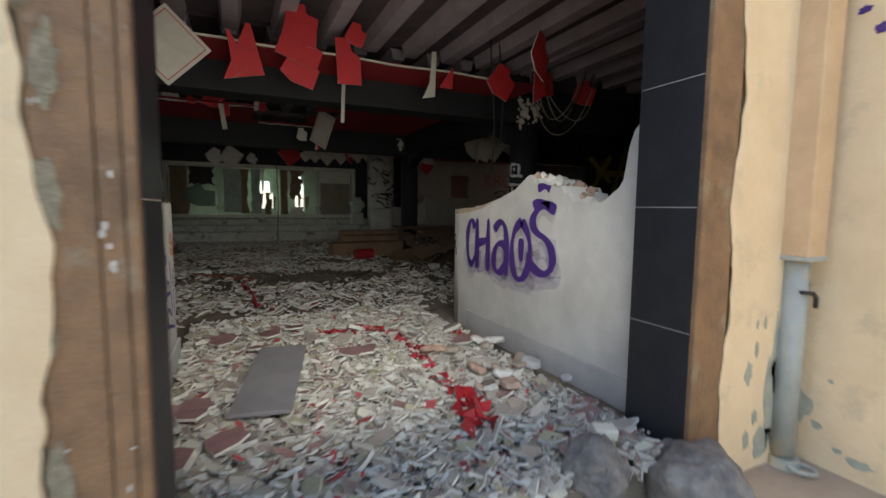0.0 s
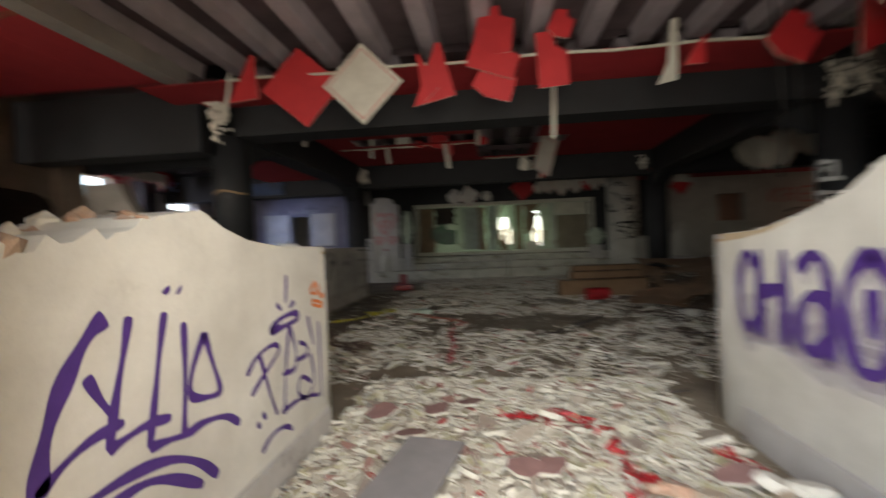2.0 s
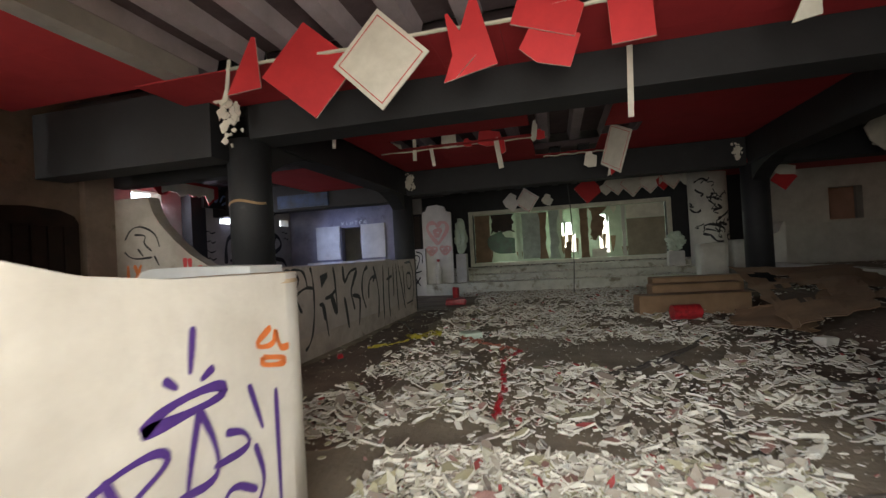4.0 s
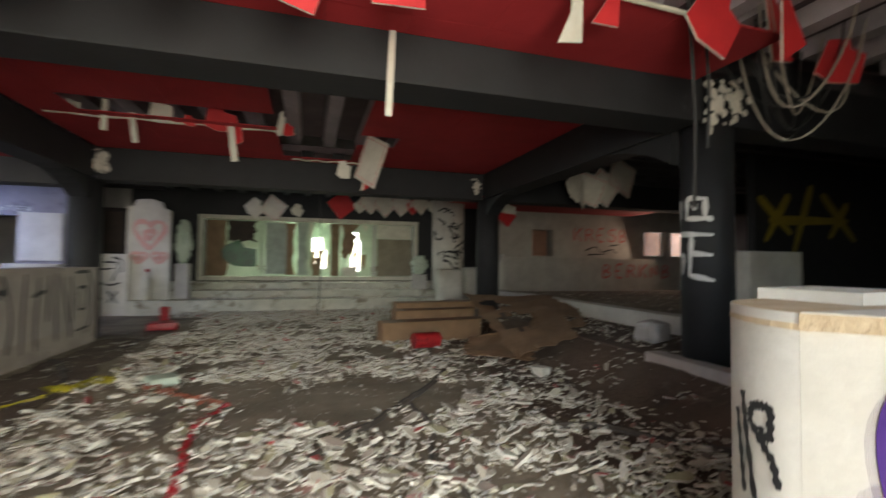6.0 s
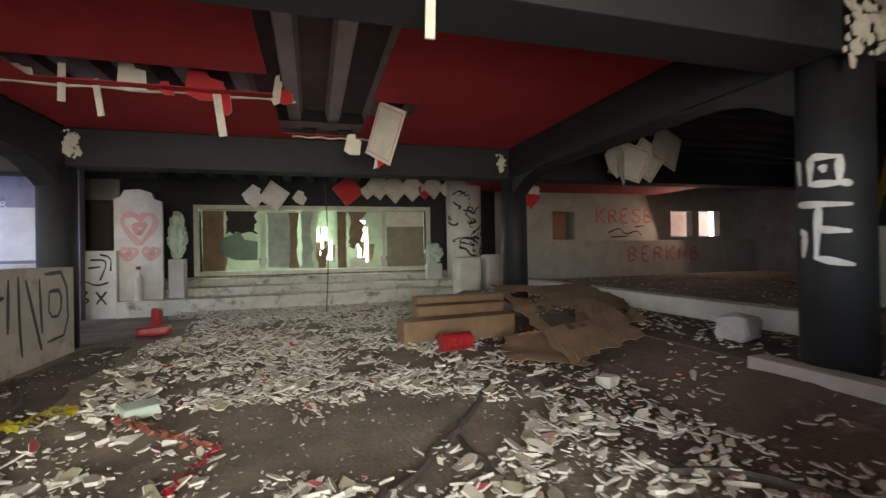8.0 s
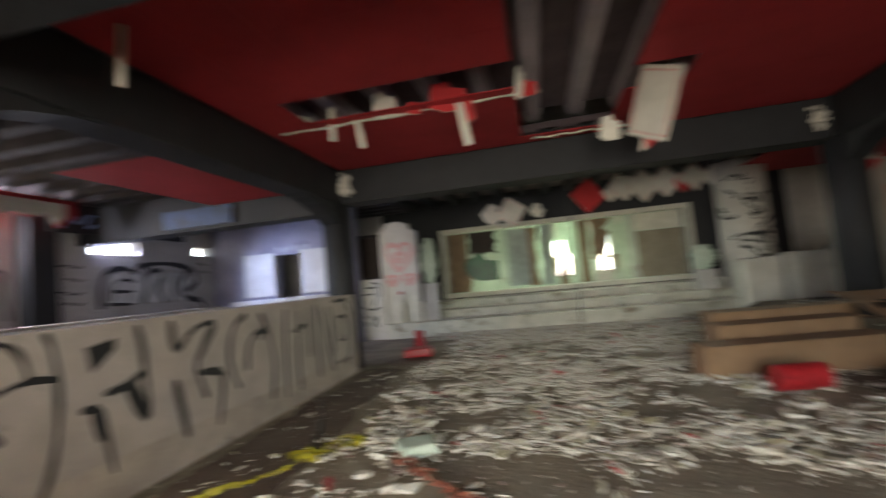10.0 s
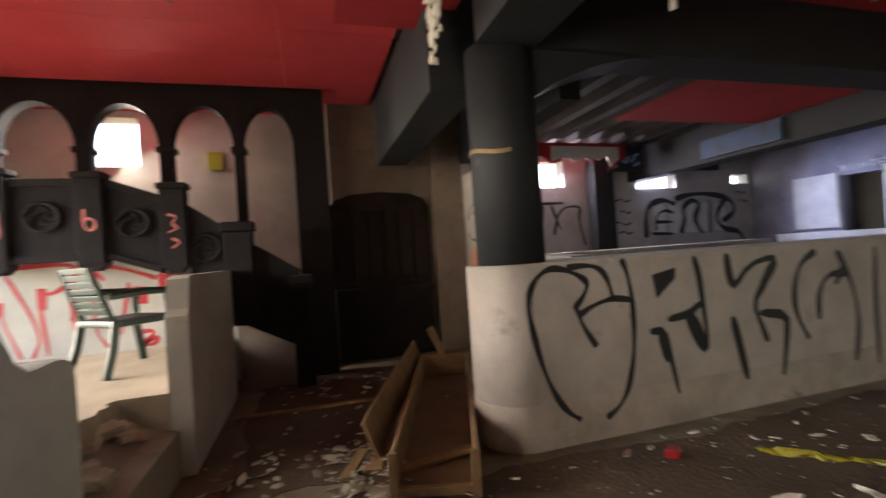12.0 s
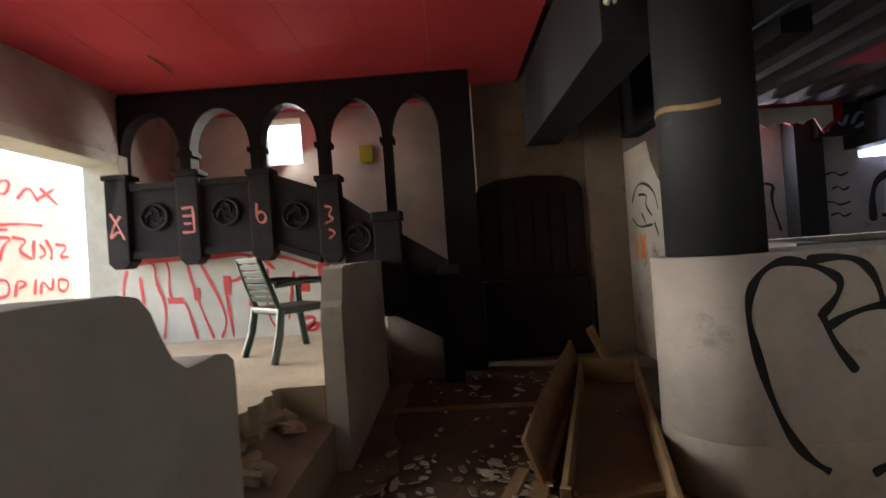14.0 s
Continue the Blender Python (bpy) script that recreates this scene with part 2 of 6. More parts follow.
def part(name, bm, material, parent=None, label="", smooth=False):
    me = bpy.data.meshes.new(name)
    bm.normal_update()
    bm.to_mesh(me)
    bm.free()
    if smooth:
        for p in me.polygons:
            p.use_smooth = True
    for m in material if isinstance(material, (list, tuple)) else [material]:
        me.materials.append(m)
    ob = new(name, me)
    ob.parent = parent
    if label:
        ob["label"] = label
    return ob


def thing(name, label, category, at=(0, 0, 0), turn=0, group=""):
    ob = new(name)
    ob.matrix_world = pose(*at, 0, 0, turn)
    return tagged(ob, label, category, group)


def structure(name, bm, material, label, category, smooth=False):
    return tagged(part(name, bm, material, None, "", smooth), label, category, "", "structure")


def wall_bm(along, u0, u1, face0, face1, z0, z1, holes=()):
    """A wall along x or y with rectangular holes (ua, ub, za, zb)."""
    bm = bmesh.new()
    cuts = sorted({u0, u1, *[h[0] for h in holes], *[h[1] for h in holes]})
    for a, b in zip(cuts, cuts[1:]):
        level = z0
        for h in sorted(h for h in holes if h[0] <= a and h[1] >= b):
            hs = [(level, h[2])]
            level_next = h[3]
            for lo, hi in hs:
                if hi - lo > 0.001:
                    box(bm, *((a, face0, lo, b, face1, hi) if along == "x" else (face0, a, lo, face1, b, hi)))
            level = level_next
        if z1 - level > 0.001:
            box(bm, *((a, face0, level, b, face1, z1) if along == "x" else (face0, a, level, face1, b, z1)))
    bmesh.ops.remove_doubles(bm, verts=bm.verts, dist=0.0005)
    return bm


# ---- sprayed writing: strokes laid 3 mm proud of a wall ----
GLYPH = {}


def glyph(letter, *strokes):
    GLYPH[letter] = strokes


glyph("C", "9,8 6,10 2,9 0,5 2,1 6,0 9,2")
glyph("H", "1,0 1,10", "8,0 8,10", "1,5 8,6")
glyph("A", "1,8 5,10 8,8 8,0", "8,5 4,6 1,4 1,1 4,0 8,2")
glyph("O", "5,10 1,8 0,4 2,0 6,0 9,3 9,7 5,10", "5,7 5,3")
glyph("S", "9,9 5,10 1,8 2,6 7,5 9,2 6,0 1,1 0,3")
glyph("R", "1,0 1,10 7,9 8,7 6,5 1,5", "4,5 9,0")
glyph("K", "1,0 1,10", "9,10 2,5 9,0")
glyph("I", "4,0 4,10")
glyph("N", "1,0 1,10 8,0 8,10")
glyph("T", "4,0 4,10", "0,10 9,10")
glyph("E", "8,10 1,10 1,0 8,0", "1,5 6,5")
glyph("B", "1,0 1,10 7,9 7,6 1,5 8,4 8,1 1,0")
glyph("X", "0,0 9,10", "0,10 9,0")
glyph("heart", "5,0 0,6 1,9 4,9 5,7 6,9 9,9 10,6 5,0", "5,3 3,6 5,6 7,6 5,3")


def smooth_line(pts, rounds=2):
    for _ in range(rounds):
        out = [pts[0]]
        for p, q in zip(pts, pts[1:]):
            out += [(p[0] * 0.75 + q[0] * 0.25, p[1] * 0.75 + q[1] * 0.25), (p[0] * 0.25 + q[0] * 0.75, p[1] * 0.25 + q[1] * 0.75)]
        pts = out + [pts[-1]]
    return pts


def dense(stroke, n=8, r=1.0):
    """The same stroke with points between its corners, its angles turned to metres round a column of radius r."""
    pts = [tuple(float(c) for c in p.split(",")) for p in stroke.split()]
    out = [(p[0] + (q[0] - p[0]) * i / n, p[1] + (q[1] - p[1]) * i / n) for p, q in zip(pts, pts[1:]) for i in range(n)] + [pts[-1]]
    return " ".join("%.4f,%.3f" % (u * r, v) for u, v in out)


def ribbon(bm, pts, width, place):
    """A flat stroke through 2D points; place(u, v, off) gives the world point."""
    left, right = [], []
    off = 0.00005 * (len(bm.verts) % 40)
    for i, p in enumerate(pts):
        a, b = pts[max(i - 1, 0)], pts[min(i + 1, len(pts) - 1)]
        d = Vector((b[0] - a[0], b[1] - a[1]))
        d = d.normalized() if d.length > 1e-6 else Vector((1, 0))
        w = width * (0.42 + 0.12 * math.sin(i * 0.7)) * (0.6 if i in (0, len(pts) - 1) else 1)
        left.append(bm.verts.new(place(p[0] - d.y * w, p[1] + d.x * w, off)))
        right.append(bm.verts.new(place(p[0] + d.y * w, p[1] - d.x * w, off)))
    for i in range(len(pts) - 1):
        bm.faces.new((left[i], left[i + 1], right[i + 1], right[i]))


def spray(parent, text, place, u, v, w, h, width, material, gap=1.25, label="", curved=True, mist=None):
    """Letters from (u, v), each w wide and h high, in the plane of place(); mist: thin overspray round them."""
    if mist:
        for grow in (1.7, 2.5):
            haze = bmesh.new()
            for k, letter in enumerate(text):
                for stroke in GLYPH.get(letter, ()):
                    pts = [tuple(float(c) for c in p.split(",")) for p in stroke.split()]
                    pts = [(u + (k * gap + x / 10) * w, v - 0.018 * grow + y / 10 * h * (0.45 if grow > 2 else 1)) for x, y in pts]
                    ribbon(haze, smooth_line(pts, 2), width * grow, lambda a, b, o=0.0, g=grow: place(a, b, -0.001 - 0.0005 * g + o * 0.2))
            part("overspray", haze, mist, parent)
    bm = bmesh.new()
    for k, letter in enumerate(text):
        for stroke in GLYPH.get(letter, ()):
            pts = [tuple(float(c) for c in p.split(",")) for p in stroke.split()]
            pts = [(u + (k * gap + x / 10) * w, v + y / 10 * h) for x, y in pts]
            ribbon(bm, smooth_line(pts, 2 if curved else 0), width, place)
    return part("graffiti", bm, material, parent, label)


def scrawl(parent, strokes, place, width, material, label="", rounds=2):
    bm = bmesh.new()
    for stroke in strokes:
        pts = [tuple(float(c) for c in p.split(",")) for p in stroke.split()]
        ribbon(bm, smooth_line(pts, rounds), width, place)
    return part("graffiti", bm, material, parent, label)


MIST = bpy.data.materials.new("purple_overspray")
MIST.use_nodes = True
mt = MIST.node_tree
clear, speck = mt.nodes.new("ShaderNodeBsdfTransparent"), mt.nodes.new("ShaderNodeTexNoise")
speck.inputs["Scale"].default_value, speck.inputs["Detail"].default_value = 160, 3
fade, blend = mt.nodes.new("ShaderNodeMapRange"), mt.nodes.new("ShaderNodeMixShader")
fade.inputs["From Min"].default_value, fade.inputs["From Max"].default_value, fade.inputs["To Max"].default_value = 0.38, 0.75, 0.5
mt.nodes["Principled BSDF"].inputs["Base Color"].default_value = (0.2, 0.13, 0.34, 1)
mt.links.new(speck.outputs["Fac"], fade.inputs["Value"])
mt.links.new(fade.outputs["Result"], blend.inputs["Fac"])
mt.links.new(clear.outputs[0], blend.inputs[1])
mt.links.new(mt.nodes["Principled BSDF"].outputs[0], blend.inputs[2])
mt.links.new(blend.outputs[0], mt.nodes["Material Output"].inputs["Surface"])

rnd = random.Random(7)

# ---- ground, floors ----
bm = bmesh.new()
box(bm, -400, -400, -0.5, 400, 400, -0.25)
structure("ground", bm, EARTH, "dry dusty earth around the building", "ground")
bm = bmesh.new()
box(bm, -9.3, 1.62, -0.249, 17, 26, 0.0)
structure("floor", bm, FLOOR, "dirty brown floor strewn with plaster dust", "floor")
bm = bmesh.new()
box(bm, -3, -2.5, -0.249, 6, 1.618, -0.2)
structure("pavement", bm, PAVING, "dusty grey threshold paving before the entrance", "pavement")



def soil_patch(name, outline, z):
    """A thin ragged spread of trodden soil on the floor."""
    bm = bmesh.new()
    line = []
    for p, q in zip(outline, outline[1:] + outline[:1]):
        n = max(2, int(math.dist(p, q) / 0.12))
        for i in range(n):
            x, y = p[0] + (q[0] - p[0]) * i / n, p[1] + (q[1] - p[1]) * i / n
            line.append((x + 0.22 * noise.noise(Vector((x * 1.4, y * 1.4, 1))) + 0.09 * noise.noise(Vector((x * 5, y * 5, 2))), y + 0.22 * noise.noise(Vector((x * 1.4, y * 1.4, 5))) + 0.09 * noise.noise(Vector((x * 5, y * 5, 6)))))
    prism(bm, line, "z", 0.0005, z)
    return structure(name, bm, SOIL, "dark brown trodden soil spread over the floor", "soil")


soil_patch("soil_1", [(-2.35, 5.2), (-0.8, 5.1), (-0.9, 6.6), (-1.3, 8.0), (-1.5, 10.0), (-1.7, 12.3), (-2.3, 12.4), (-2.3, 7.4)], 0.005)
soil_patch("soil_2", [(-5.4, 5.15), (-2.5, 5.15), (-2.6, 6.6), (-3.3, 7.1), (-5.4, 7.2)], 0.004)
soil_patch("soil_3", [(2.7, 5.2), (4.1, 5.2), (4.1, 12.4), (3.5, 12.0), (3.1, 9.5), (2.9, 7.0)], 0.005)

# ---- front wall with the entrance ----
bm = wall_bm("x", -9.5, 17.5, 1.66, 1.95, -0.249, 4.4, [(-0.225, 2.065, 0, 3.3), (-5.35, -2.65, 0.5, 2.68)])
wall_front = structure("wall_front", bm, CREAM, "peeling cream rendered outer wall with the open entrance", "wall")


def jamb(name, x0, x1):
    th = tagged(new(name), "black slate tiled door reveal with pale joints", "door jamb", "", "structure")
    z = 0.0
    while z < 3.29:
        top = min(z + 0.62, 3.3)
        bm = bmesh.new()
        box(bm, x0, 1.625, z + 0.0025, x1, 1.99, top - 0.0025, 0.002)
        part("tile", bm, BLACK_TILE, th)
        z = top
    bm = bmesh.new()
    box(bm, min(x0, x1) + 0.003, 1.63, 0, max(x0, x1) - 0.003, 1.985, 3.29)
    part("mortar", bm, SHADE_WALL, th)


jamb("door_jamb_1", -0.223, -0.19)
jamb("door_jamb_2", 2.03, 2.063)


def door_trim(name, xs):
    """Upright boards of the old door lining, one part each."""
    th = tagged(new(name), "worn brown wooden door lining with chipped edges", "door frame", "", "structure")
    for x0, x1, y0 in xs:
        bm = bmesh.new()
        box(bm, x0, y0, -0.199, x1, 1.658, 3.4, 0.008)
        part("board", bm, TRIM_WOOD, th)


door_trim("door_frame_1", [(-0.226, -0.194, 1.6), (-0.285, -0.229, 1.61), (-0.42, -0.288, 1.615)])
door_trim("door_frame_2", [(2.034, 2.075, 1.6), (2.078, 2.13, 1.615), (2.133, 2.3, 1.62)])
# ragged edge of the render lapping over the lining
for nm, base, side in (("wall_front_edge_1", -0.35, -1), ("wall_front_edge_2", 2.235, 1)):
    bm = bmesh.new()
    ragged = [(base + side * (0.035 + 0.045 * abs(math.sin(z * 3.1 + base)) ** 2 + 0.022 * noise.noise(Vector((z * 7, base, 0))) + 0.008 * noise.noise(Vector((z * 30, base, 0)))), z) for z in [i * 0.04 - 0.199 for i in range(91)]]
    far = base - 0.9 if side < 0 else 2.965
    prism(bm, ragged + [(far, 3.4), (far, -0.199)], "y", 1.606 if side < 0 else 1.612, 1.614 if side < 0 else 1.618)
    structure(nm, bm, CREAM, "chipped ragged edge of the cream render", "wall")

bm = bmesh.new()
box(bm, 2.97, -1.2, -0.249, 3.3, 1.655, 4.4)
wall_wing = structure("wall_front_wing", bm, CREAM, "peeling cream rendered wall jutting out beside the rain pipe", "wall")
# rain pipe in its casing beside the entrance
rain_pipe = thing("rain_pipe", "painted zinc rain pipe in a cream casing beside the entrance", "pipe", (2.8, 1.56, 0))
bm = bmesh.new()
box(bm, -0.085, -0.075, 0.98, 0.085, 0.08, 4.2, 0.012)
part("casing", bm, CASING, rain_pipe)
bm = bmesh.new()
cyl(bm, 0, 0.015, -0.13, 1.0, 0.06, n=20)
part("pipe", bm, METAL, rain_pipe, smooth=True)
bm = bmesh.new()
cyl(bm, 0, 0.0, -0.199, -0.15, 0.075, 0.07, 20)
part("foot", bm, METAL, rain_pipe)
bm = bmesh.new()
tube(bm, [(-0.07, -0.05, 0.8), (0.02, -0.06, 0.79), (0.1, -0.04, 0.76), (0.12, -0.03, 0.7)], 0.012)
part("strap", bm, CABLE, rain_pipe, "rusty strap")
bm = bmesh.new()
box(bm, -0.092, -0.082, 0.965, 0.092, 0.078, 0.99, 0.006)
part("collar", bm, METAL, rain_pipe, "dull metal collar")
bm = bmesh.new()
tube(bm, [(0.075 * math.cos(a * math.tau / 20), -0.09 + 0.055 * math.sin(a * math.tau / 20), -0.175 - 0.012 * math.cos(a * math.tau / 20)) for a in range(21)], 0.011, 6)
part("socket", bm, METAL, rain_pipe, "tilted open pipe socket")

PEELS = [(2.71, 0.16, 0.12, 0.6), (2.66, -0.05, 0.2, 0.2), (2.73, 0.42, 0.06, 0.5), (2.5, 0.36, 0.07, 0.14), (2.56, 0.48, 0.03, 0.09), (2.58, 0.1, 0.05, 0.1), (2.52, -0.02, 0.06, 0.12), (2.92, 0.6, 0.05, 0.7),
         (2.92, 1.55, 0.05, 1.1), (2.92, 2.6, 0.05, 1.2), (2.62, 0.62, 0.02, 0.07), (2.55, 0.62, 0.015, 0.05)]
SIDE_PEELS = [(1.58, 0.12, 0.12, 0.22), (1.5, 0.03, 0.06, 0.05), (1.3, -0.1, 0.14, 0.05), (1.4, -0.07, 0.05, 0.04), (1.1, -0.14, 0.2, 0.06), (1.6, 0.6, 0.03, 0.4), (1.45, 0.3, 0.03, 0.03)]
DOTS = [(1.45, 2.25, 0.07, 0.05), (1.38, 2.14, 0.07, 0.06)]


def flake(x, z, w, h, y, material, name, parent, seed):
    """A ragged patch where the surface has come off, or a blob stuck on it."""
    r = random.Random(seed)
    n = 18
    pts = []
    for i in range(n):
        a = i * math.tau / n
        k = r.uniform(0.55, 1.1)
        pts.append((x + math.cos(a) * w / 2 * k, z + math.sin(a) * h / 2 * k))
    bm = bmesh.new()
    prism(bm, pts, "y", y - 0.004, y + 0.001)
    part(name, bm, material, parent)


for k, (x, z, w, h) in enumerate(PEELS):
    flake(x, z, w, h, 1.6575 if x > 3.1 else 1.6115, BARE_RENDER, "bare_patch", wall_front, 60 + k)
for k, (y, z, w, h) in enumerate(SIDE_PEELS + DOTS):
    side_cut = random.Random(90 + k)
    bm = bmesh.new()
    prism(bm, [(y + math.cos(a * math.tau / 16) * w / 2 * side_cut.uniform(0.55, 1.1), z + math.sin(a * math.tau / 16) * h / 2 * side_cut.uniform(0.55, 1.1)) for a in range(16)], "x", 2.966, 2.971)
    part("bare_patch" if k < len(SIDE_PEELS) else "graffiti", bm, BARE_RENDER if k < len(SIDE_PEELS) else PURPLE, wall_wing)
# splashes of render on the old door lining
for k in range(34):
    x = rnd.choice((rnd.uniform(-0.41, -0.3), rnd.uniform(-0.41, -0.35), rnd.uniform(-0.28, -0.235)))
    flake(x, rnd.uniform(0.1, 3.0), rnd.uniform(0.005, 0.016), rnd.uniform(0.006, 0.03), 1.6145 if x < -0.288 else 1.6095, TILE_BACK, "plaster_splash", wall_front, 200 + k)
for k in range(7):
    flake(-0.4 + rnd.uniform(-0.02, 0.03), 0.5 + k * 0.33 + rnd.uniform(-0.1, 0.1), 0.07, rnd.uniform(0.2, 0.36), 1.6143, GRIT, "mortar_patch", wall_front, 300 + k)


def boulder(x, y, r, h, seed):
    bm = bmesh.new()
    bmesh.ops.create_icosphere(bm, subdivisions=5, radius=1)
    for v in bm.verts:
        c = v.co.copy()
        n = noise.noise(c * 1.3 + Vector((seed, 0, 0))) * 0.3 + abs(noise.noise(c * 3 + Vector((seed, 5, 0)))) * 0.16 + noise.noise(c * 9 + Vector((seed, 2, 0))) * 0.06 + noise.noise(c * 22) * 0.035
        v.co = Vector((v.co.x * r, v.co.y * r * 0.75, v.co.z * h)) * (1 + n)
    ob = part("boulder", bm, STONE, None, smooth=True)
    ob.matrix_world = pose(x, y, 0.17 - h * 0.95, 0, 0, seed * 40)
    tagged(ob, "rough grey boulder lying at the entrance threshold", "stone", "boulders at the entrance")


boulder(1.5, 1.66, 0.17, 0.12, 1)
boulder(1.9, 1.42, 0.25, 0.22, 2)
bm = bmesh.new()
box(bm, -0.06, -0.04, -0.03, 0.06, 0.04, 0.03, 0.015)
o = part("foam_block", bm, FRAME_WHITE)
o.matrix_world = pose(1.66, 1.78, 0.13, 8, 4, -20)
tagged(o, "white block of foam among the rubble", "foam")


# ---- low curved walls of the entrance passage ----
def curved_wall(name, x0, x1, tops, label):
    bm = bmesh.new()
    y_near, y_far = tops[0][0], tops[-1][0]
    prism(bm, [(y_far, 0), *tops[::-1], (y_near, 0)], "x", x0, x1)
    ob = structure(name, bm, WHITE_WALL, label, "low wall")
    return ob


def arc_tops(fixed, y0, y1, fine=0.05, jag=()):
    """Fills a line of wall-top points, with broken stretches jagged."""
    out = []
    y = y0
    while y < y1 - 1e-6:
        z = np.interp(y, [p[0] for p in fixed], [p[1] for p in fixed])
        for a, b in jag:
            if a <= y <= b:
                z += rnd.uniform(-0.05, 0.035)
        out.append((y, float(z)))
        y += fine
    return out + [(y1, fixed[-1][1])]


RIGHT_TOP = arc_tops([(1.99, 1.85), (2.16, 1.659), (2.21, 1.378), (2.37, 1.27), (2.62, 1.27), (2.81, 1.389), (3.02, 1.432), (3.16, 1.497), (3.37, 1.378), (3.64, 1.305), (4.0, 1.235), (4.5, 1.215)], 1.995, 4.38, 0.035, [(2.6, 3.15)])
LEFT_TOP = arc_tops([(1.95, 1.29), (1.95, 1.295), (2.24, 1.267), (2.43, 1.267), (2.54, 1.286), (2.71, 1.352), (2.95, 1.389), (3.09, 1.323), (3.28, 1.272), (3.56, 1.244), (4.22, 1.234)], 1.995, 4.15, 0.035, [(1.9, 2.72)])
right_wall = curved_wall("low_wall_1", 2.16, 2.52, RIGHT_TOP, "white plastered low wall with a broken curved top")
left_wall = curved_wall("low_wall_2", -0.85, -0.41, LEFT_TOP, "white plastered low wall with a broken curved top and purple writing")
for ob, x, z in ((right_wall, 2.6, 1.215), (left_wall, -0.72, 1.234)):
    bm = bmesh.new()
    y_end, r_end = (4.38, 0.439) if x > 0 else (4.15, 0.309)
    cyl(bm, x, y_end, 0, z, r_end, n=64)
    rim = bmesh.new()
    cyl(rim, x, y_end, z - 0.045, z + 0.001, r_end + 0.0025, r_end - 0.004, n=64)
    part("worn_rim", rim, SANDY, ob, "worn sandy upper edge")
    end = part("rounded_end", bm, WHITE_WALL, ob)
    for p in end.data.polygons:
        p.use_smooth = abs(p.normal.z) < 0.5
bm = bmesh.new()
prism(bm, [(2.61, 0), (2.61, 1.256), (2.9, 1.262), (3.2, 1.2), (3.42, 1.04), (3.55, 1.0), (3.7, 0.98), (3.7, 0)], "y", 4.5, 4.848)
part("return", bm, WHITE_WALL, right_wall)
scrawl(right_wall, [dense(q, 5, 0.443) for q in ("0.47,0.96 0.43,0.85 0.34,0.66", "0.39,0.89 0.35,0.93 0.28,0.94 0.20,0.94 0.19,0.93 0.20,0.86 0.26,0.85 0.28,0.88", "0.39,0.89 0.28,0.84 0.18,0.80 0.14,0.73", "0.55,0.90 0.50,0.77 0.46,0.66")],
       lambda u, v, o=0.0: (2.6 - 0.4435 * math.cos(u / 0.443), 4.38 + 0.4435 * math.sin(u / 0.443), v), 0.03, BLACK_SPRAY)
bm = bmesh.new()
prism(bm, [(3.7, 1.284), (3.9, 1.225), (4.15, 1.188), (4.38, 1.17), (4.38, 1.2155), (4.0, 1.2345)], "x", 2.1575, 2.17)
part("worn_rim", bm, SANDY, right_wall, "worn sandy upper edge")
# grey plinth bands at the foot
for ob, x0, x1 in ((right_wall, 2.135, 2.157), (left_wall, -0.407, -0.385)):
    bm = bmesh.new()
    box(bm, x0, 1.995, 0, x1, 4.15, 0.2, 0.006)
    part("plinth", bm, SHADE_WALL, ob)
# broken brick along the torn tops
for ob, x0, x1, ya, yb, tops in ((right_wall, 2.18, 2.5, 2.6, 3.15, RIGHT_TOP), (left_wall, -0.83, -0.41, 1.97, 2.78, LEFT_TOP)):
    for i in range(26):
        y = rnd.uniform(ya, yb)
        z = float(np.interp(y, [p[0] for p in tops], [p[1] for p in tops]))
        bm = bmesh.new()
        s = rnd.uniform(0.025, 0.065)
        bmesh.ops.create_icosphere(bm, subdivisions=1, radius=s)
        for v in bm.verts:
            v.co *= rnd.uniform(0.7, 1.25)
        o = part("brick", bm, BRICK if rnd.random() < 0.6 else TILE_BACK, ob)
        o.location = (rnd.uniform(x0 + 0.03, x1 - 0.03), y, z - 0.005)


def on_x(x, flip=1):
    """Writing on a wall that faces +x (flip 1) or -x (flip -1): u runs along y."""
    return lambda u, v, o=0.0: (x + flip * (0.003 + o), u, v)


def on_y(y, flip=-1):
    return lambda u, v, o=0.0: (u, y + flip * (0.003 + o), v)


# the right wall faces -x: letters run from far to near
face = on_x(2.16, -1)
mirror = lambda u, v, o=0.0: face(-u, v, o)
spray(right_wall, "C", mirror, -4.195, 0.66, 0.18, 0.46, 0.07, PURPLE, 1.04, "purple sprayed letters", mist=MIST)
spray(right_wall, "HAO", mirror, -4.018, 0.64, 0.300, 0.49, 0.078, PURPLE, 1.04, "purple sprayed letters", mist=MIST)
spray(right_wall, "S", mirror, -3.15, 0.71, 0.367, 0.56, 0.082, PURPLE, 1.2, mist=MIST)
scrawl(right_wall, ["-3.10,1.25 -3.01,1.29 -2.89,1.25", "-3.04,1.38 -2.96,1.4 -2.89,1.37"], mirror, 0.065, PURPLE)
face_l = on_x(-0.41, 1)
scrawl(left_wall, ["2.5,1.05 2.45,1.02 2.39,0.94 2.34,0.85 2.3,0.74 2.29,0.65"], face_l, 0.055, PURPLE, "purple sprayed tag")
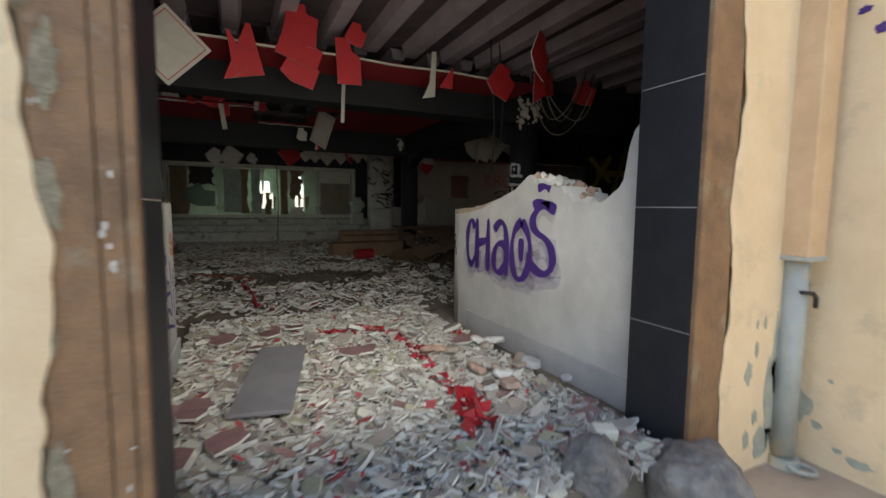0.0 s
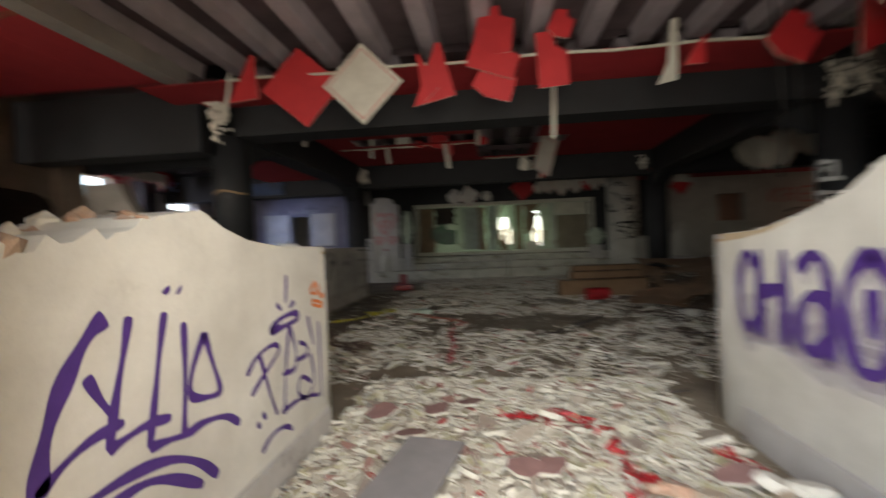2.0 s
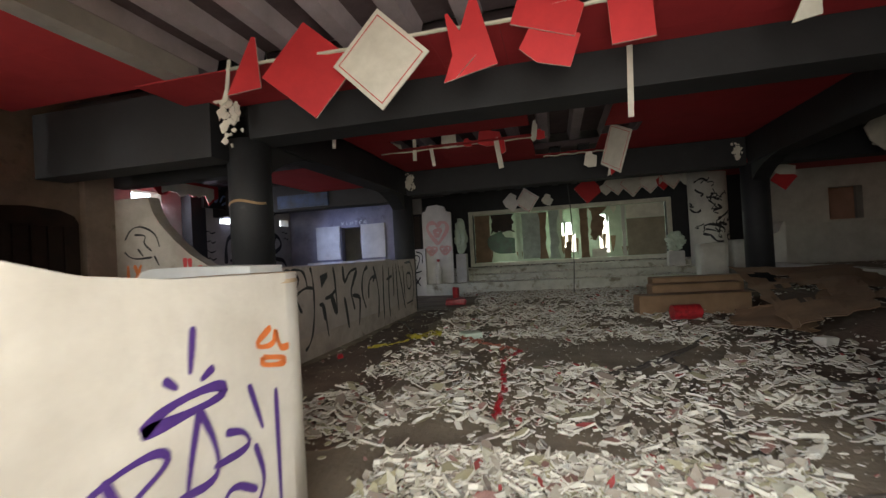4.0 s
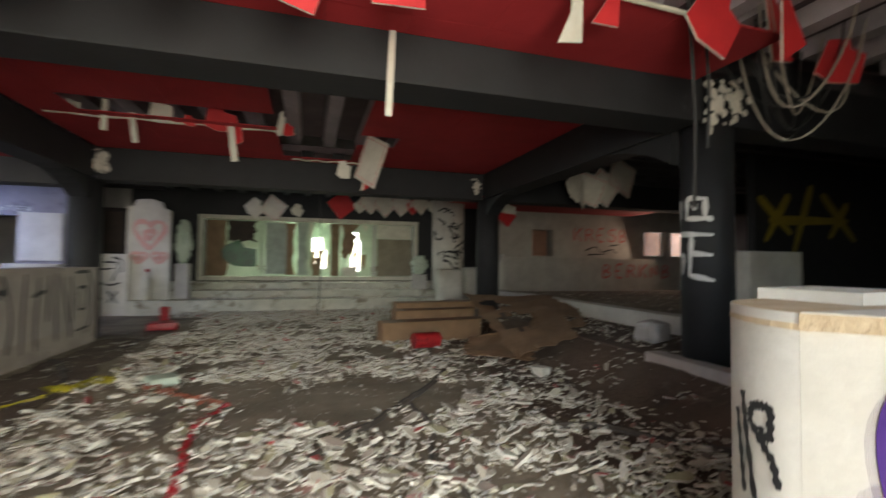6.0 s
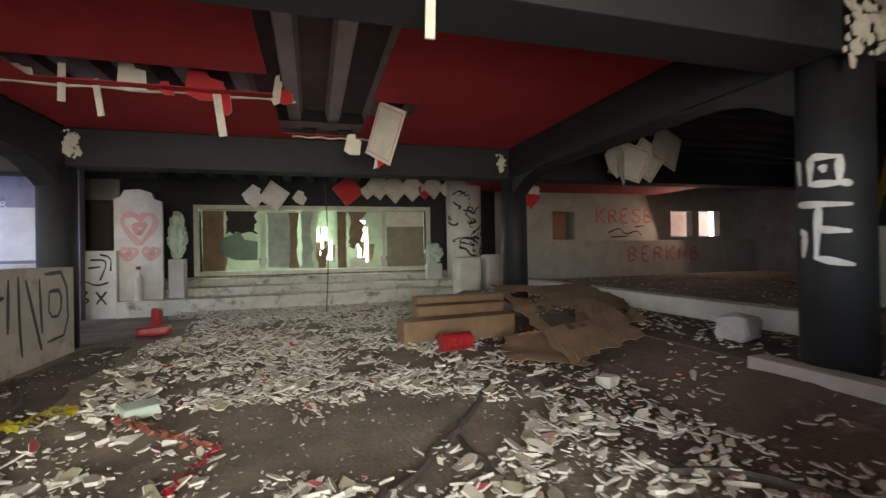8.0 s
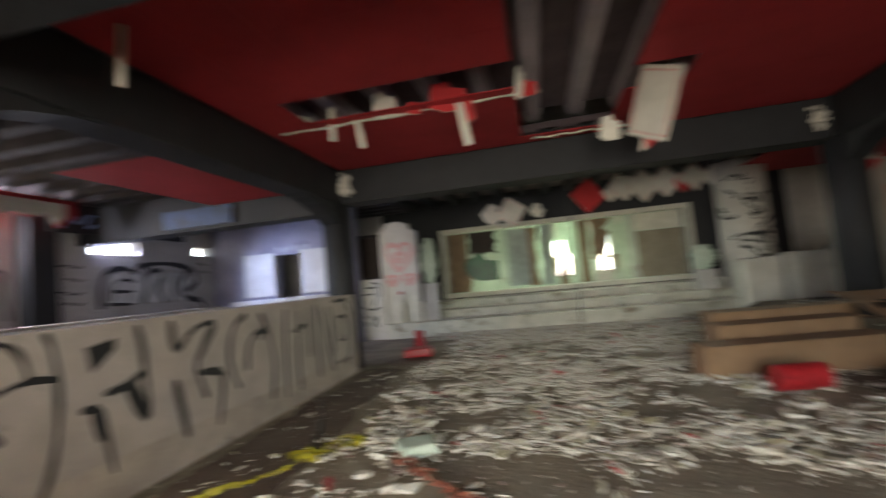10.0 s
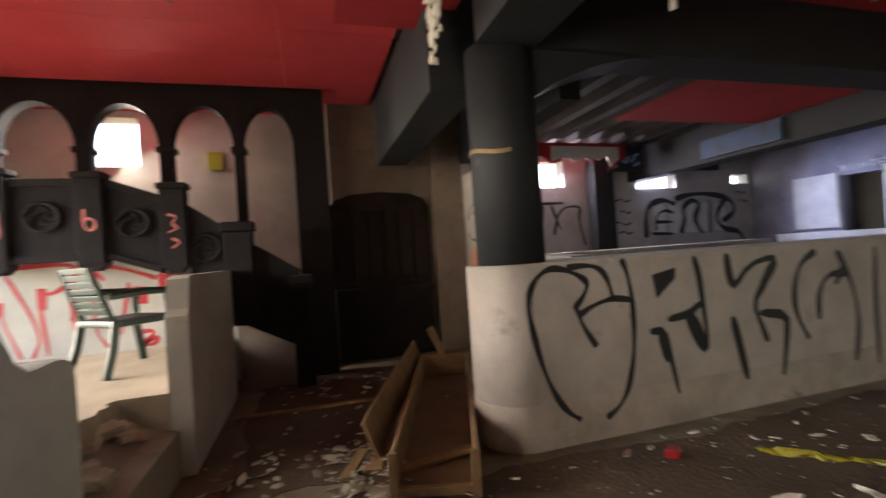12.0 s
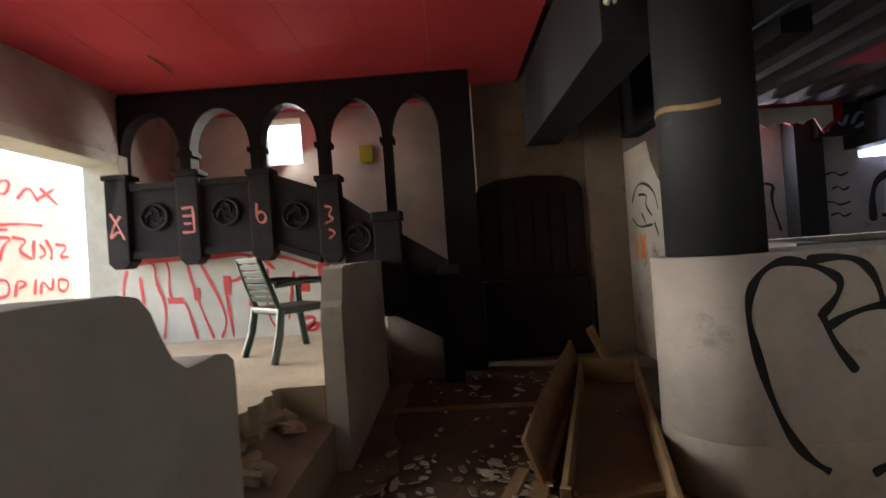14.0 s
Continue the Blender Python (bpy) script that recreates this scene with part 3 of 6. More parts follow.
scrawl(left_wall, ["2.29,0.65 2.34,0.69 2.44,0.73 2.55,0.73", "2.58,1.04 2.56,0.95 2.52,0.81 2.49,0.67", "2.43,0.9 2.47,0.82 2.52,0.75", "2.49,0.67 2.54,0.68 2.64,0.69 2.74,0.67", "2.73,1.03 2.7,0.91 2.67,0.75 2.64,0.61", "2.64,0.61 2.72,0.6 2.82,0.58 2.9,0.59 3.05,0.56 3.14,0.49", "2.82,0.98 2.82,0.81 2.8,0.59", "2.93,0.92 2.85,0.8 2.83,0.71 2.89,0.68 3,0.66 3.02,0.68 2.97,0.8 2.93,0.92"], face_l, 0.034, PURPLE)
scrawl(left_wall, ["2.28,0.53 2.38,0.56 2.54,0.57 2.72,0.54 2.87,0.46 2.98,0.35", "2.47,0.51 2.6,0.52 2.73,0.47 2.89,0.36", "2.74,1.11 2.75,1.09", "2.8,1.1 2.81,1.09"], face_l, 0.04, PURPLE)
scrawl(left_wall, ["3.63,1.09 3.61,0.94", "3.51,0.95 3.56,0.91", "3.71,0.94 3.65,0.91", "3.21,0.67 3.3,0.74 3.48,0.76 3.53,0.71 3.39,0.65 3.24,0.57", "3.32,0.75 3.39,0.56 3.47,0.4", "3.64,0.82 3.58,0.6 3.55,0.37", "3.64,0.82 3.71,0.67 3.71,0.56 3.54,0.58", "3.75,0.7 3.85,0.67 3.88,0.6 3.69,0.61", "3.9,0.6 3.96,0.43 3.85,0.34 3.7,0.42 3.76,0.52 3.9,0.43", "3.88,0.83 3.95,0.64", "4.04,0.77 4.04,0.29", "3.52,0.39 3.75,0.39 4.01,0.32", "3.33,0.46 3.36,0.42", "3.28,0.43 3.31,0.4", "3.31,0.28 3.41,0.33 3.56,0.31 3.63,0.26"], face_l, 0.028, PURPLE)
scrawl(left_wall, ["3.43,0.82 3.52,0.87 3.74,0.88 3.76,0.83 3.56,0.82 3.43,0.82"], face_l, 0.04, PURPLE)
scrawl(left_wall, ["4.03,1.02 3.91,0.96 4.05,0.94 4.06,1.02 4.08,0.92 4.15,0.92", "3.97,0.91 3.96,0.88 4.11,0.85 4.11,0.88 3.97,0.91"], face_l, 0.03, ORANGE_SPRAY, "orange sprayed crown")

# grey wall across, with a scrolled top
bm = bmesh.new()
prism(bm, [(-0.82, 0), (-0.82, 1.27), (-1.2, 1.285), (-1.45, 1.285), (-1.53, 1.27), (-1.58, 1.22), (-1.62, 1.14), (-1.67, 1.06), (-1.74, 1.015), (-1.82, 1.015), (-1.92, 1.02), (-2.0, 1.005), (-2.05, 0.97), (-2.06, 0.9), (-2.06, 0)], "y", 4.46, 4.74)
structure("low_wall_3", bm, PALE_GREY, "grey plastered low wall with a scrolled end", "low wall")

# ---- columns and beams ----
LX, RX, Y1, Y2 = -2.78, 4.7, 7.0, 12.67


def column(name, x, y, z0, label):
    bm = bmesh.new()
    cyl(bm, x, y, z0, 2.76, 0.245, n=40)
    col = structure(name, bm, BLACK_PAINT, label, "column", False)
    for p in col.data.polygons:
        p.use_smooth = abs(p.normal.z) < 0.5
    return col


col_l1 = column("column_1", LX, Y1 + 0.1, 1.225, "black painted round column standing on a white half wall")
col_l2 = column("column_2", LX, Y2, 0, "black painted round column at the far end of a half wall")
col_r1 = column("column_3", RX + 0.16, Y1 + 0.15, 0.35, "black painted round column with white sprayed marks")
col_r2 = column("column_4", RX, Y2, 0.35, "black painted round column")
on_col = lambda u, v, o=0.0: (RX + 0.16 + 0.252 * math.sin(u - 0.5), Y1 + 0.15 - 0.252 * math.cos(u - 0.5), v)
scrawl(col_r1, [dense(q, 8, 0.252) for q in ("-1.09,2.03 -0.38,2.01 -0.4,1.82 -0.1,1.8", "-1.1,2.03 -1.12,1.82 -0.3,1.81", "-0.8,1.96 -0.74,1.9", "-1.56,2.02 -1.47,1.82", "-1.6,1.67 -0.1,1.65", "-0.9,1.65 -0.99,1.25 -0.07,1.2", "-0.91,1.47 -0.14,1.45", "-1.5,1.45 -1.31,1.45 -1.4,1.25")], lambda u, v, o=0.0: on_col(u / 0.252, v), 0.055, WHITE_SPRAY, "white sprayed letters", 0)


def beam(name, x0, y0, z0, x1, y1, z1):
    bm = bmesh.new()
    box(bm, x0, y0, z0, x1, y1, z1, 0.01)
    return structure(name, bm, BLACK_PAINT, "black painted concrete beam under the ceiling", "beam")


bm = bmesh.new()
band = [(LX + 0.249 * math.cos(a), Y1 + 0.1 + 0.249 * math.sin(a), 2.0 + 0.02 * math.sin(a * 3)) for a in [-2.6 + i * 0.14 for i in range(18)]]
for p, q in zip(band, band[1:]):
    bm.faces.new([bm.verts.new(v) for v in (p, q, (q[0], q[1], q[2] + 0.03), (p[0], p[1], p[2] + 0.03))])
bmesh.ops.remove_doubles(bm, verts=bm.verts, dist=0.0005)
part("tape", bm, LATH, col_l1, "torn orange tape")
beam("beam_1", LX + 0.2, 6.85, 2.72, RX - 0.2, 7.3, 3.27)
beam("beam_2", LX + 0.2, 12.45, 2.72, RX - 0.2, 12.88, 3.27)
beam("beam_3", LX - 0.2, 7.31, 2.74, LX + 0.2, 12.44, 3.27)
beam("beam_4", RX - 0.2, 7.31, 2.74, RX + 0.2, 12.44, 3.27)
beam("beam_5", -5.5, 6.6, 2.5, LX - 0.1, 6.98, 3.3)
beam("beam_6", RX + 0.2, 6.9, 2.72, 16.5, 7.3, 3.27)
beam("beam_7", -9.0, 12.45, 2.6, LX - 0.2, 12.88, 3.27)
beam("beam_8", RX + 0.2, 12.45, 2.72, 16.5, 12.88, 3.27)
for nm, x0, x1 in (("beam_haunch_1", LX, LX + 0.2), ("beam_haunch_2", RX, RX + 0.2)):
    for k, (ya, yb) in enumerate(((7.3, 8.4), (12.4, 11.3))):
        bm = bmesh.new()
        prism(bm, [(ya, 2.4), *[(ya + (yb - ya) * t, 2.735 - 0.33 * (1 - t) ** 2) for t in (0.15, 0.3, 0.5, 0.75, 1.0)], (ya, 2.736)], "x", x0 - 0.15, x1 - 0.05)
        structure(nm + "_" + str(k + 1), bm, BLACK_PAINT, "black painted curved haunch of a beam", "beam")

# ---- ceilings ----
def tiled_ceiling(name, x0, x1, y0, y1, z, holes, material, label):
    bm = bmesh.new()
    x = x0
    while x < x1 - 0.05:
        y = y0
        xe = min(x + 0.6, x1)
        while y < y1 - 0.05:
            ye = min(y + 0.6, y1)
            cx, cy = (x + xe) / 2, (y + ye) / 2
            if not any(a <= cx <= b and c <= cy <= d for a, b, c, d in holes):
                box(bm, x + 0.0015, y + 0.0015, z, xe - 0.0015, ye - 0.0015, z + 0.012)
            y = ye
        x = xe
    return structure(name, bm, material, label, "ceiling")


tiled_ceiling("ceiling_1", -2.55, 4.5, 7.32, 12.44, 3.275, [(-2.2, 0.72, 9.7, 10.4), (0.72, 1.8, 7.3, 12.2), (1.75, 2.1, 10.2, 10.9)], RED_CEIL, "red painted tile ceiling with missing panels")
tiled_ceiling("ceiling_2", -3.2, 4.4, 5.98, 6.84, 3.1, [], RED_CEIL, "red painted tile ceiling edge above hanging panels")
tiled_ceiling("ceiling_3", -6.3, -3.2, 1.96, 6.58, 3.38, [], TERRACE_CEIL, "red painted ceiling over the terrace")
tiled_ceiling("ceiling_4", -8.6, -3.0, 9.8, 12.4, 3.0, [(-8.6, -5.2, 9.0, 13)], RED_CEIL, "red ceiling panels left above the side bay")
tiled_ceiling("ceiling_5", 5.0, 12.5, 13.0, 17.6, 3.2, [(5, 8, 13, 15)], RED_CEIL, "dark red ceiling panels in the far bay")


def ribbed(name, x0, x1, y0, y1, z, along="y", period=0.62, material=None):
    """Joists with recessed infill between them, its shade put in as a dark colour."""
    bm = bmesh.new()
    a0, a1, b0, b1 = (x0, x1, y0, y1) if along == "y" else (y0, y1, x0, x1)
    a = a0
    while a < a1:
        e = min(a + 0.28, a1)
        pts = [(a, z + 0.2), (a + 0.05, z), (e - 0.05, z), (e, z + 0.2)]
        prism(bm, pts, along, b0, b1)
        a += period
    ob = structure(name, bm, material or JOIST, "ribbed ceiling coloured dark to hold its shade" if material else "grey lilac ribbed concrete ceiling", "ceiling")
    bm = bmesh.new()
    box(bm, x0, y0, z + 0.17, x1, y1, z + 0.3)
    structure(name + "_infill", bm, JOIST_DEEP, "ceiling infill coloured dark for the shade between the joists", "ceiling")
    return ob


ribbed("ceiling_6", -3.2, 4.5, 1.96, 6.84, 3.5)
ribbed("ceiling_7", -2.6, 4.5, 7.3, 12.45, 3.6, "y")
# Bay and stage ribs get dark materials, standing in for the lack of light.
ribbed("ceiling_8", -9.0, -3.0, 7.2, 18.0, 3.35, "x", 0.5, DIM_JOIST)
ribbed("ceiling_9", 4.5, 16.5, 1.96, 6.84, 3.5)
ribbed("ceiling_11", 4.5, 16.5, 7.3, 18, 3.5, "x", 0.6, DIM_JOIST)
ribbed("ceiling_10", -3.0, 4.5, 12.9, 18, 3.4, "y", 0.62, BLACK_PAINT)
bm = bmesh.new()
box(bm, -9.5, 1.5, 4.4, 17.5, 26.5, 4.6)
structure("roof", bm, SHADE_WALL, "flat concrete roof slab", "roof")
# pale side band of the ribbed ceiling
bm = bmesh.new()
box(bm, -3.2, 1.87, 3.3, -2.98, 6.58, 3.5)
structure("ceiling_trim_1", bm, SHADE_WALL, "pale grey edge strip along the ribbed ceiling", "trim")


def rail(name, x0, x1, y, z, label="white bent ceiling rail"):
    bm = bmesh.new()
    n = 14
    tube(bm, [(x0 + (x1 - x0) * i / n, y, z + 0.012 * math.sin(i * 1.7)) for i in range(n + 1)], 0.016, 5)
    tagged(part(name, bm, FRAME_WHITE), label, "ceiling rail")


rail("ceiling_rail", -2.1, 3.6, 5.94, 3.085)
rail("ceiling_rail", -2.4, 0.72, 10.5, 3.265)
rail("ceiling_rail", 0.6, 1.9, 12.2, 3.25)


def panel(x, y, z, w, h, spin, yaw, red=True, cut=None, tilt=0):
    """A hanging ceiling panel about its centre: front red, edge and back bare."""
    bm = bmesh.new()
    a, b = w / 2, h / 2
    outline = {None: [(-a, -b), (a, -b), (a, b), (-a, b)],
               "corner": [(-a, -b), (a, -b), (a, b * 0.2), (a * 0.3, b * 0.45), (a * 0.1, b), (-a, b)],
               "tri": [(-a, -b), (a, -b * 0.6), (a * 0.15, b), (-a * 0.1, b)],
               "wedge": [(-a, -b), (a, -b * 0.8), (a * 0.8, b), (a * 0.1, b * 0.95), (0, -b * 0.3)],
               "torn": [(-a, -b * 0.7), (-a * 0.2, -b), (a, -b * 0.8), (a * 0.9, b * 0.5), (a * 0.2, b * 0.6), (0, b), (-a * 0.9, b * 0.8)]}[cut]
    prism(bm, outline, "y", -0.008, 0.008)
    for f in bm.faces:
        f.material_index = 0 if red and f.normal.y < -0.9 else 1
    if not red and cut is None and w > 0.5:
        for s in (0.88,):
            for x0, z0, x1, z1 in ((-a * s, -b * s, a * s, -b * s + 0.008), (-a * s, b * s - 0.008, a * s, b * s), (-a * s, -b * s, -a * s + 0.008, b * s), (a * s - 0.008, -b * s, a * s, b * s)):
                box(bm, x0, -0.011, z0, x1, -0.0085, z1)
    ob = part("ceiling_panel", bm, [RED_TILE, TILE_BACK])
    ob.matrix_world = pose(x, y, z, tilt, 0, yaw) @ pose(0, 0, 0, 0, spin, 0)
    tagged(ob, ("red painted" if red else "bare white") + (" broken" if cut else " square") + " ceiling panel hanging from a rail", "ceiling panel", "hanging ceiling panels")
    return ob


P1 = 5.9
panel(-1.84, P1, 3.05, 0.3, 0.55, 12, 10, True, "tri")
panel(-2.08, P1, 2.95, 0.07, 0.42, 8, 0, False, "wedge")
panel(-1.24, P1 + 0.02, 2.94, 0.6, 0.6, 40, 12)
panel(-0.58, P1, 2.92, 0.6, 0.6, 45, 0, False)
panel(0.19, P1, 2.95, 0.42, 0.66, 4, 5, True, "tri")
panel(0.08, P1 - 0.03, 2.93, 0.2, 0.5, -18, 5, True, "tri")
panel(0.8, P1, 3.35, 0.4, 0.5, 10, -5, True, "torn")
panel(0.8, P1, 3.12, 0.5, 0.4, 20, 0, True, "corner")
panel(0.8, P1 + 0.03, 2.86, 0.42, 0.38, 25, 0, True, "torn")
panel(1.36, P1, 3.02, 0.3, 0.55, -3, 0, True, "corner")
panel(1.46, P1 - 0.02, 3.35, 0.24, 0.28, 25, 0, True, "torn")
panel(2.46, P1, 3.0, 0.2, 0.66, 4, 15, False, "wedge")
panel(2.74, P1, 2.98, 0.18, 0.32, 20, 0, True, "tri")
panel(3.6, P1, 3.05, 0.42, 0.46, 35, 0, True, "torn")
panel(4.15, P1 - 0.1, 3.05, 0.26, 0.5, -12, 0, True, "tri")
panel(5.5, 6.3, 3.2, 0.36, 0.42, 18, -30, True, "torn")
panel(4.6, 6.2, 3.28, 0.3, 0.5, -10, 10, True, "corner")
panel(3.3, 4.6, 3.0, 0.42, 0.5, 30, 30, True, "torn")
panel(1.5, 6.83, 3.02, 0.05, 1.16, 2, 0, False)
# panels and slips hanging at the broken ceiling
for x, dz, w, h, red in ((-1.72, -0.02, 0.07, 0.42, False), (-1.38, -0.16, 0.07, 0.42, False), (-1.05, 0.1, 0.3, 0.34, False), (-0.3, 0.06, 0.42, 0.36, True),
                         (-0.15, -0.25, 0.09, 0.56, False), (-0.08, -0.1, 0.12, 0.36, True), (0.5, 0.08, 0.1, 0.4, False), (0.6, 0.0, 0.18, 0.2, True), (-0.7, 0.0, 0.16, 0.16, True), (-2.1, 0.08, 0.24, 0.14, False)):
    panel(x, 10.47, 3.3 + dz, w, h, rnd.uniform(-12, 12), rnd.uniform(-20, 20), red, None if w < 0.1 else "torn")
panel(1.83, 10.5, 2.93, 0.55, 0.72, 27, -58, False)
panel(1.72, 10.75, 2.68, 0.1, 0.36, -10, 10, False, "wedge")
panel(1.78, 10.72, 2.66, 0.14, 0.3, -14, 20, True, "tri")
panel(1.45, 10.9, 2.85, 0.22, 0.3, 10, 0, False, "torn")
for x, z, s, red in ((-0.53, 2.85, 0.5, False), (-0.05, 2.86, 0.58, False), (0.6, 2.83, 0.34, False), (1.83, 3.04, 0.62, True), (2.35, 3.02, 0.34, False), (2.65, 3.18, 0.56, False), (3.1, 3.12, 0.6, False), (3.6, 3.15, 0.55, False),
                     (3.95, 3.08, 0.4, True), (4.2, 3.2, 0.52, False), (4.7, 3.14, 0.5, False), (5.25, 3.26, 0.62, False)):
    panel(x, 16.9, z, s, s, 45 + rnd.uniform(-12, 12), rnd.uniform(-25, 25), red, None if s > 0.5 else "torn")
for x, z, s, yaw in ((6.1, 2.95, 0.55, 20), (6.4, 2.9, 0.6, -25), (7.2, 3.2, 0.68, 10), (6.25, 2.8, 0.5, 40), (6.75, 2.95, 0.6, -10)):
    panel(x, 11.4, z, s, s, 28 + rnd.uniform(-14, 14), yaw, False, None if s > 0.55 else "torn", rnd.uniform(-7, 7))
panel(6.0, 14.5, 2.62, 0.4, 0.4, 40, 0, True)
panel(6.0, 14.45, 2.85, 0.5, 0.3, 10, 0, False, "torn")

# torn plaster at the column heads
for x, y, z, s in ((-2.62, 6.6, 2.9, 0.17), (-2.5, 12.4, 3.0, 0.15), (4.32, 12.4, 3.0, 0.13), (4.62, 6.84, 2.9, 0.15), (4.9, 6.86, 2.95, 0.13)):
    bm = bmesh.new()
    chip = random.Random(int(x * 10 + y * 7))
    for k in range(40):
        cx, cz = chip.gauss(0, 0.42) * s, chip.gauss(0, 0.7) * s
        r, n = chip.uniform(0.08, 0.36) * s, chip.randint(5, 8)
        d = -0.016 * chip.random() - 0.0008 * k
        prism(bm, [(cx + r * chip.uniform(0.3, 1.3) * math.cos(a * math.tau / n), cz + r * chip.uniform(0.6, 1.6) * math.sin(a * math.tau / n)) for a in range(n)], "y", d, d + chip.uniform(0.006, 0.02))
    ob = part("torn_plaster", bm, TILE_BACK)
    ob.location = (x, y, z)
    tagged(ob, "torn white plaster flakes clinging to a column head", "plaster", "", "stuff")

# ---- half wall with the black lettering ----
bm = bmesh.new()
box(bm, LX - 0.3, Y1 + 0.08, 0, LX + 0.33, 12.35, 1.225)
half_wall = structure("half_wall_1", bm, HALF_WALL, "white plastered half wall with large black outlined letters", "half wall")
bm = bmesh.new()
cyl(bm, LX + 0.015, Y1 + 0.08, 0, 1.224, 0.3145, n=64)
ob = part("rounded_end", bm, HALF_WALL, half_wall)
for p in ob.data.polygons:
    p.use_smooth = abs(p.normal.z) < 0.5
face_c = on_x(LX + 0.33, 1)
scrawl(half_wall, ["7.54,0.63 7.44,0.78 7.39,0.93", "7.39,0.91 7.47,0.99 7.5,1.07 7.44,1.12 7.33,1.17 7.22,1.19 7.12,1.14 7.06,1.05 7.04,0.93 7.07,0.76 7.12,0.54 7.2,0.34 7.29,0.22 7.38,0.16", "7.34,1.18 7.5,1.19 7.6,1.16 7.66,1.08 7.69,0.95",
                   "7.41,0.85 7.52,0.91 7.69,0.95 7.84,0.92", "7.78,1.21 7.82,1.12 7.85,0.93 7.85,0.7 7.83,0.52 7.77,0.3 7.68,0.19 7.58,0.14"], face_c, 0.045, BLACK_SPRAY, "black sprayed outline letter")
bm = bmesh.new()
prism(bm, [(8.03, 1.08), (8.24, 1.12), (8.23, 1.04), (8.06, 0.91)], "x", LX + 0.33, LX + 0.334)
part("graffiti", bm, BLACK_SPRAY, half_wall)
scrawl(half_wall, ["8.41,1.19 8.45,1.05 8.47,0.81 8.49,0.63 8.48,0.47 8.4,0.56 8.31,0.77", "8.14,0.75 8.33,0.77 8.46,0.85", "8.35,0.78 8.42,0.66 8.47,0.52", "7.98,0.68 8.1,0.68 8.14,0.51 8.2,0.21", "8.06,0.66 8.12,0.45"], face_c, 0.055, BLACK_SPRAY, "", 1)
scrawl(half_wall, ["8.72,1.19 8.74,0.99 8.78,0.93 8.94,1.09 9.2,1.14 9.2,1.07 9.07,0.93 8.96,0.78 9.02,0.63 9.08,0.48", "8.74,0.71 8.8,0.47 8.85,0.22", "9.02,0.71 9.3,0.67 9.28,0.49 9.22,0.2", "9.18,1.1 9.02,0.85"], face_c, 0.07, BLACK_SPRAY, "", 1)
scrawl(half_wall, ["9.66,1.15 9.48,1.07 9.39,0.88 9.39,0.67 9.52,0.45", "10,0.94 9.79,0.96 9.66,0.82 9.65,0.59", "9.9,1.14 10.06,0.86 10.12,0.53 10.04,0.2", "9.96,1.0 9.86,0.86"], face_c, 0.06, BLACK_SPRAY, "", 2)
scrawl(half_wall, ["10.37,1.15 10.33,0.6 10.33,0.14", "10.52,0.86 10.82,0.92", "10.67,1.1 10.6,0.5 10.63,0.14", "10.9,1.12 10.88,0.5", "11.08,1.15 11.1,0.52 11.14,0.18", "11.22,1.1 11.48,0.35 11.54,0.18", "11.5,1.1 11.55,0.4", "11.72,0.92 12.02,0.92 11.99,0.57 11.7,0.58 11.72,0.92", "11.62,1.15 12.14,1.17 12.2,0.3 11.66,0.26"], face_c, 0.055, BLACK_SPRAY, "", 1)
bm = bmesh.new()
box(bm, LX + 0.33, Y1 + 0.08, 0.0, LX + 0.332, 12.34, 0.3)
cyl(bm, LX + 0.015, Y1 + 0.08, 0, 0.3, 0.317, n=64)
part("plinth", bm, mat("mud_splashed_plaster", (0.5, 0.43, 0.37), (0.33, 0.28, 0.24), 3.0, 0.9, 0.4, 40, dirt=(0.17, 0.14, 0.11), dirt_at=0.56), half_wall, "mud-splashed foot of the half wall")

# ---- side bay beyond the half wall ----
bm = wall_bm("y", 7.2, 18.2, -8.3, -8.0, 0, 4.3, [(10.1, 10.85, 2.53, 3.06), (12.69, 13.75, 2.46, 2.76), (15.4, 15.9, 2.52, 2.74)])
wall_west = structure("wall_west", bm, SHADE_WALL, "grey lilac side wall with high slit windows and outlined writing", "wall")
face_w = on_x(-8.0, 1)
scrawl(wall_west, ["12.86,1.36 12.86,1.81 12.98,2.1 13.36,2.21 13.7,2.08", "13.8,1.42 13.96,1.75 13.9,2.01 14.19,2.19 14.43,2.06 14.17,1.74 14.43,1.39", "15.18,2.22 14.8,1.75 15.08,1.43 15.52,1.42 15.72,1.04", "13.7,2.2 14.19,2.31 14.76,2.29 15.33,2.16 15.46,1.85 15.02,1.64"], face_w, 0.13, BLACK_SPRAY, "black outlined lettering")
scrawl(wall_west, ["13.12,1.5 13.14,1.86 13.42,1.97 13.64,1.88", "13.13,1.7 13.61,1.69", "14.64,1.39 14.68,2.17", "13.0,1.45 13.6,1.42"], face_w, 0.07, BLACK_SPRAY)
for k in range(5):
    bm = bmesh.new()
    u = 13.05 + k * 0.43
    prism(bm, [(u, 1.45), (u + 0.34, 1.42), (u + 0.38, 1.85), (u + 0.3, 2.1), (u + 0.05, 2.05)], "x", -8.0, -7.9985)
    part("graffiti", bm, PALE_GREY, wall_west, "pale fill of the outlined letters")
scrawl(wall_west, ["10.34,2.16 10.26,1.55", "10.56,1.54 10.71,2.1 11.25,2.14 11.15,1.86 11.3,1.3", "10.53,2.16 10.72,1.65", "10.3,2.2 10.85,2.2"], face_w, 0.06, BLACK_SPRAY)
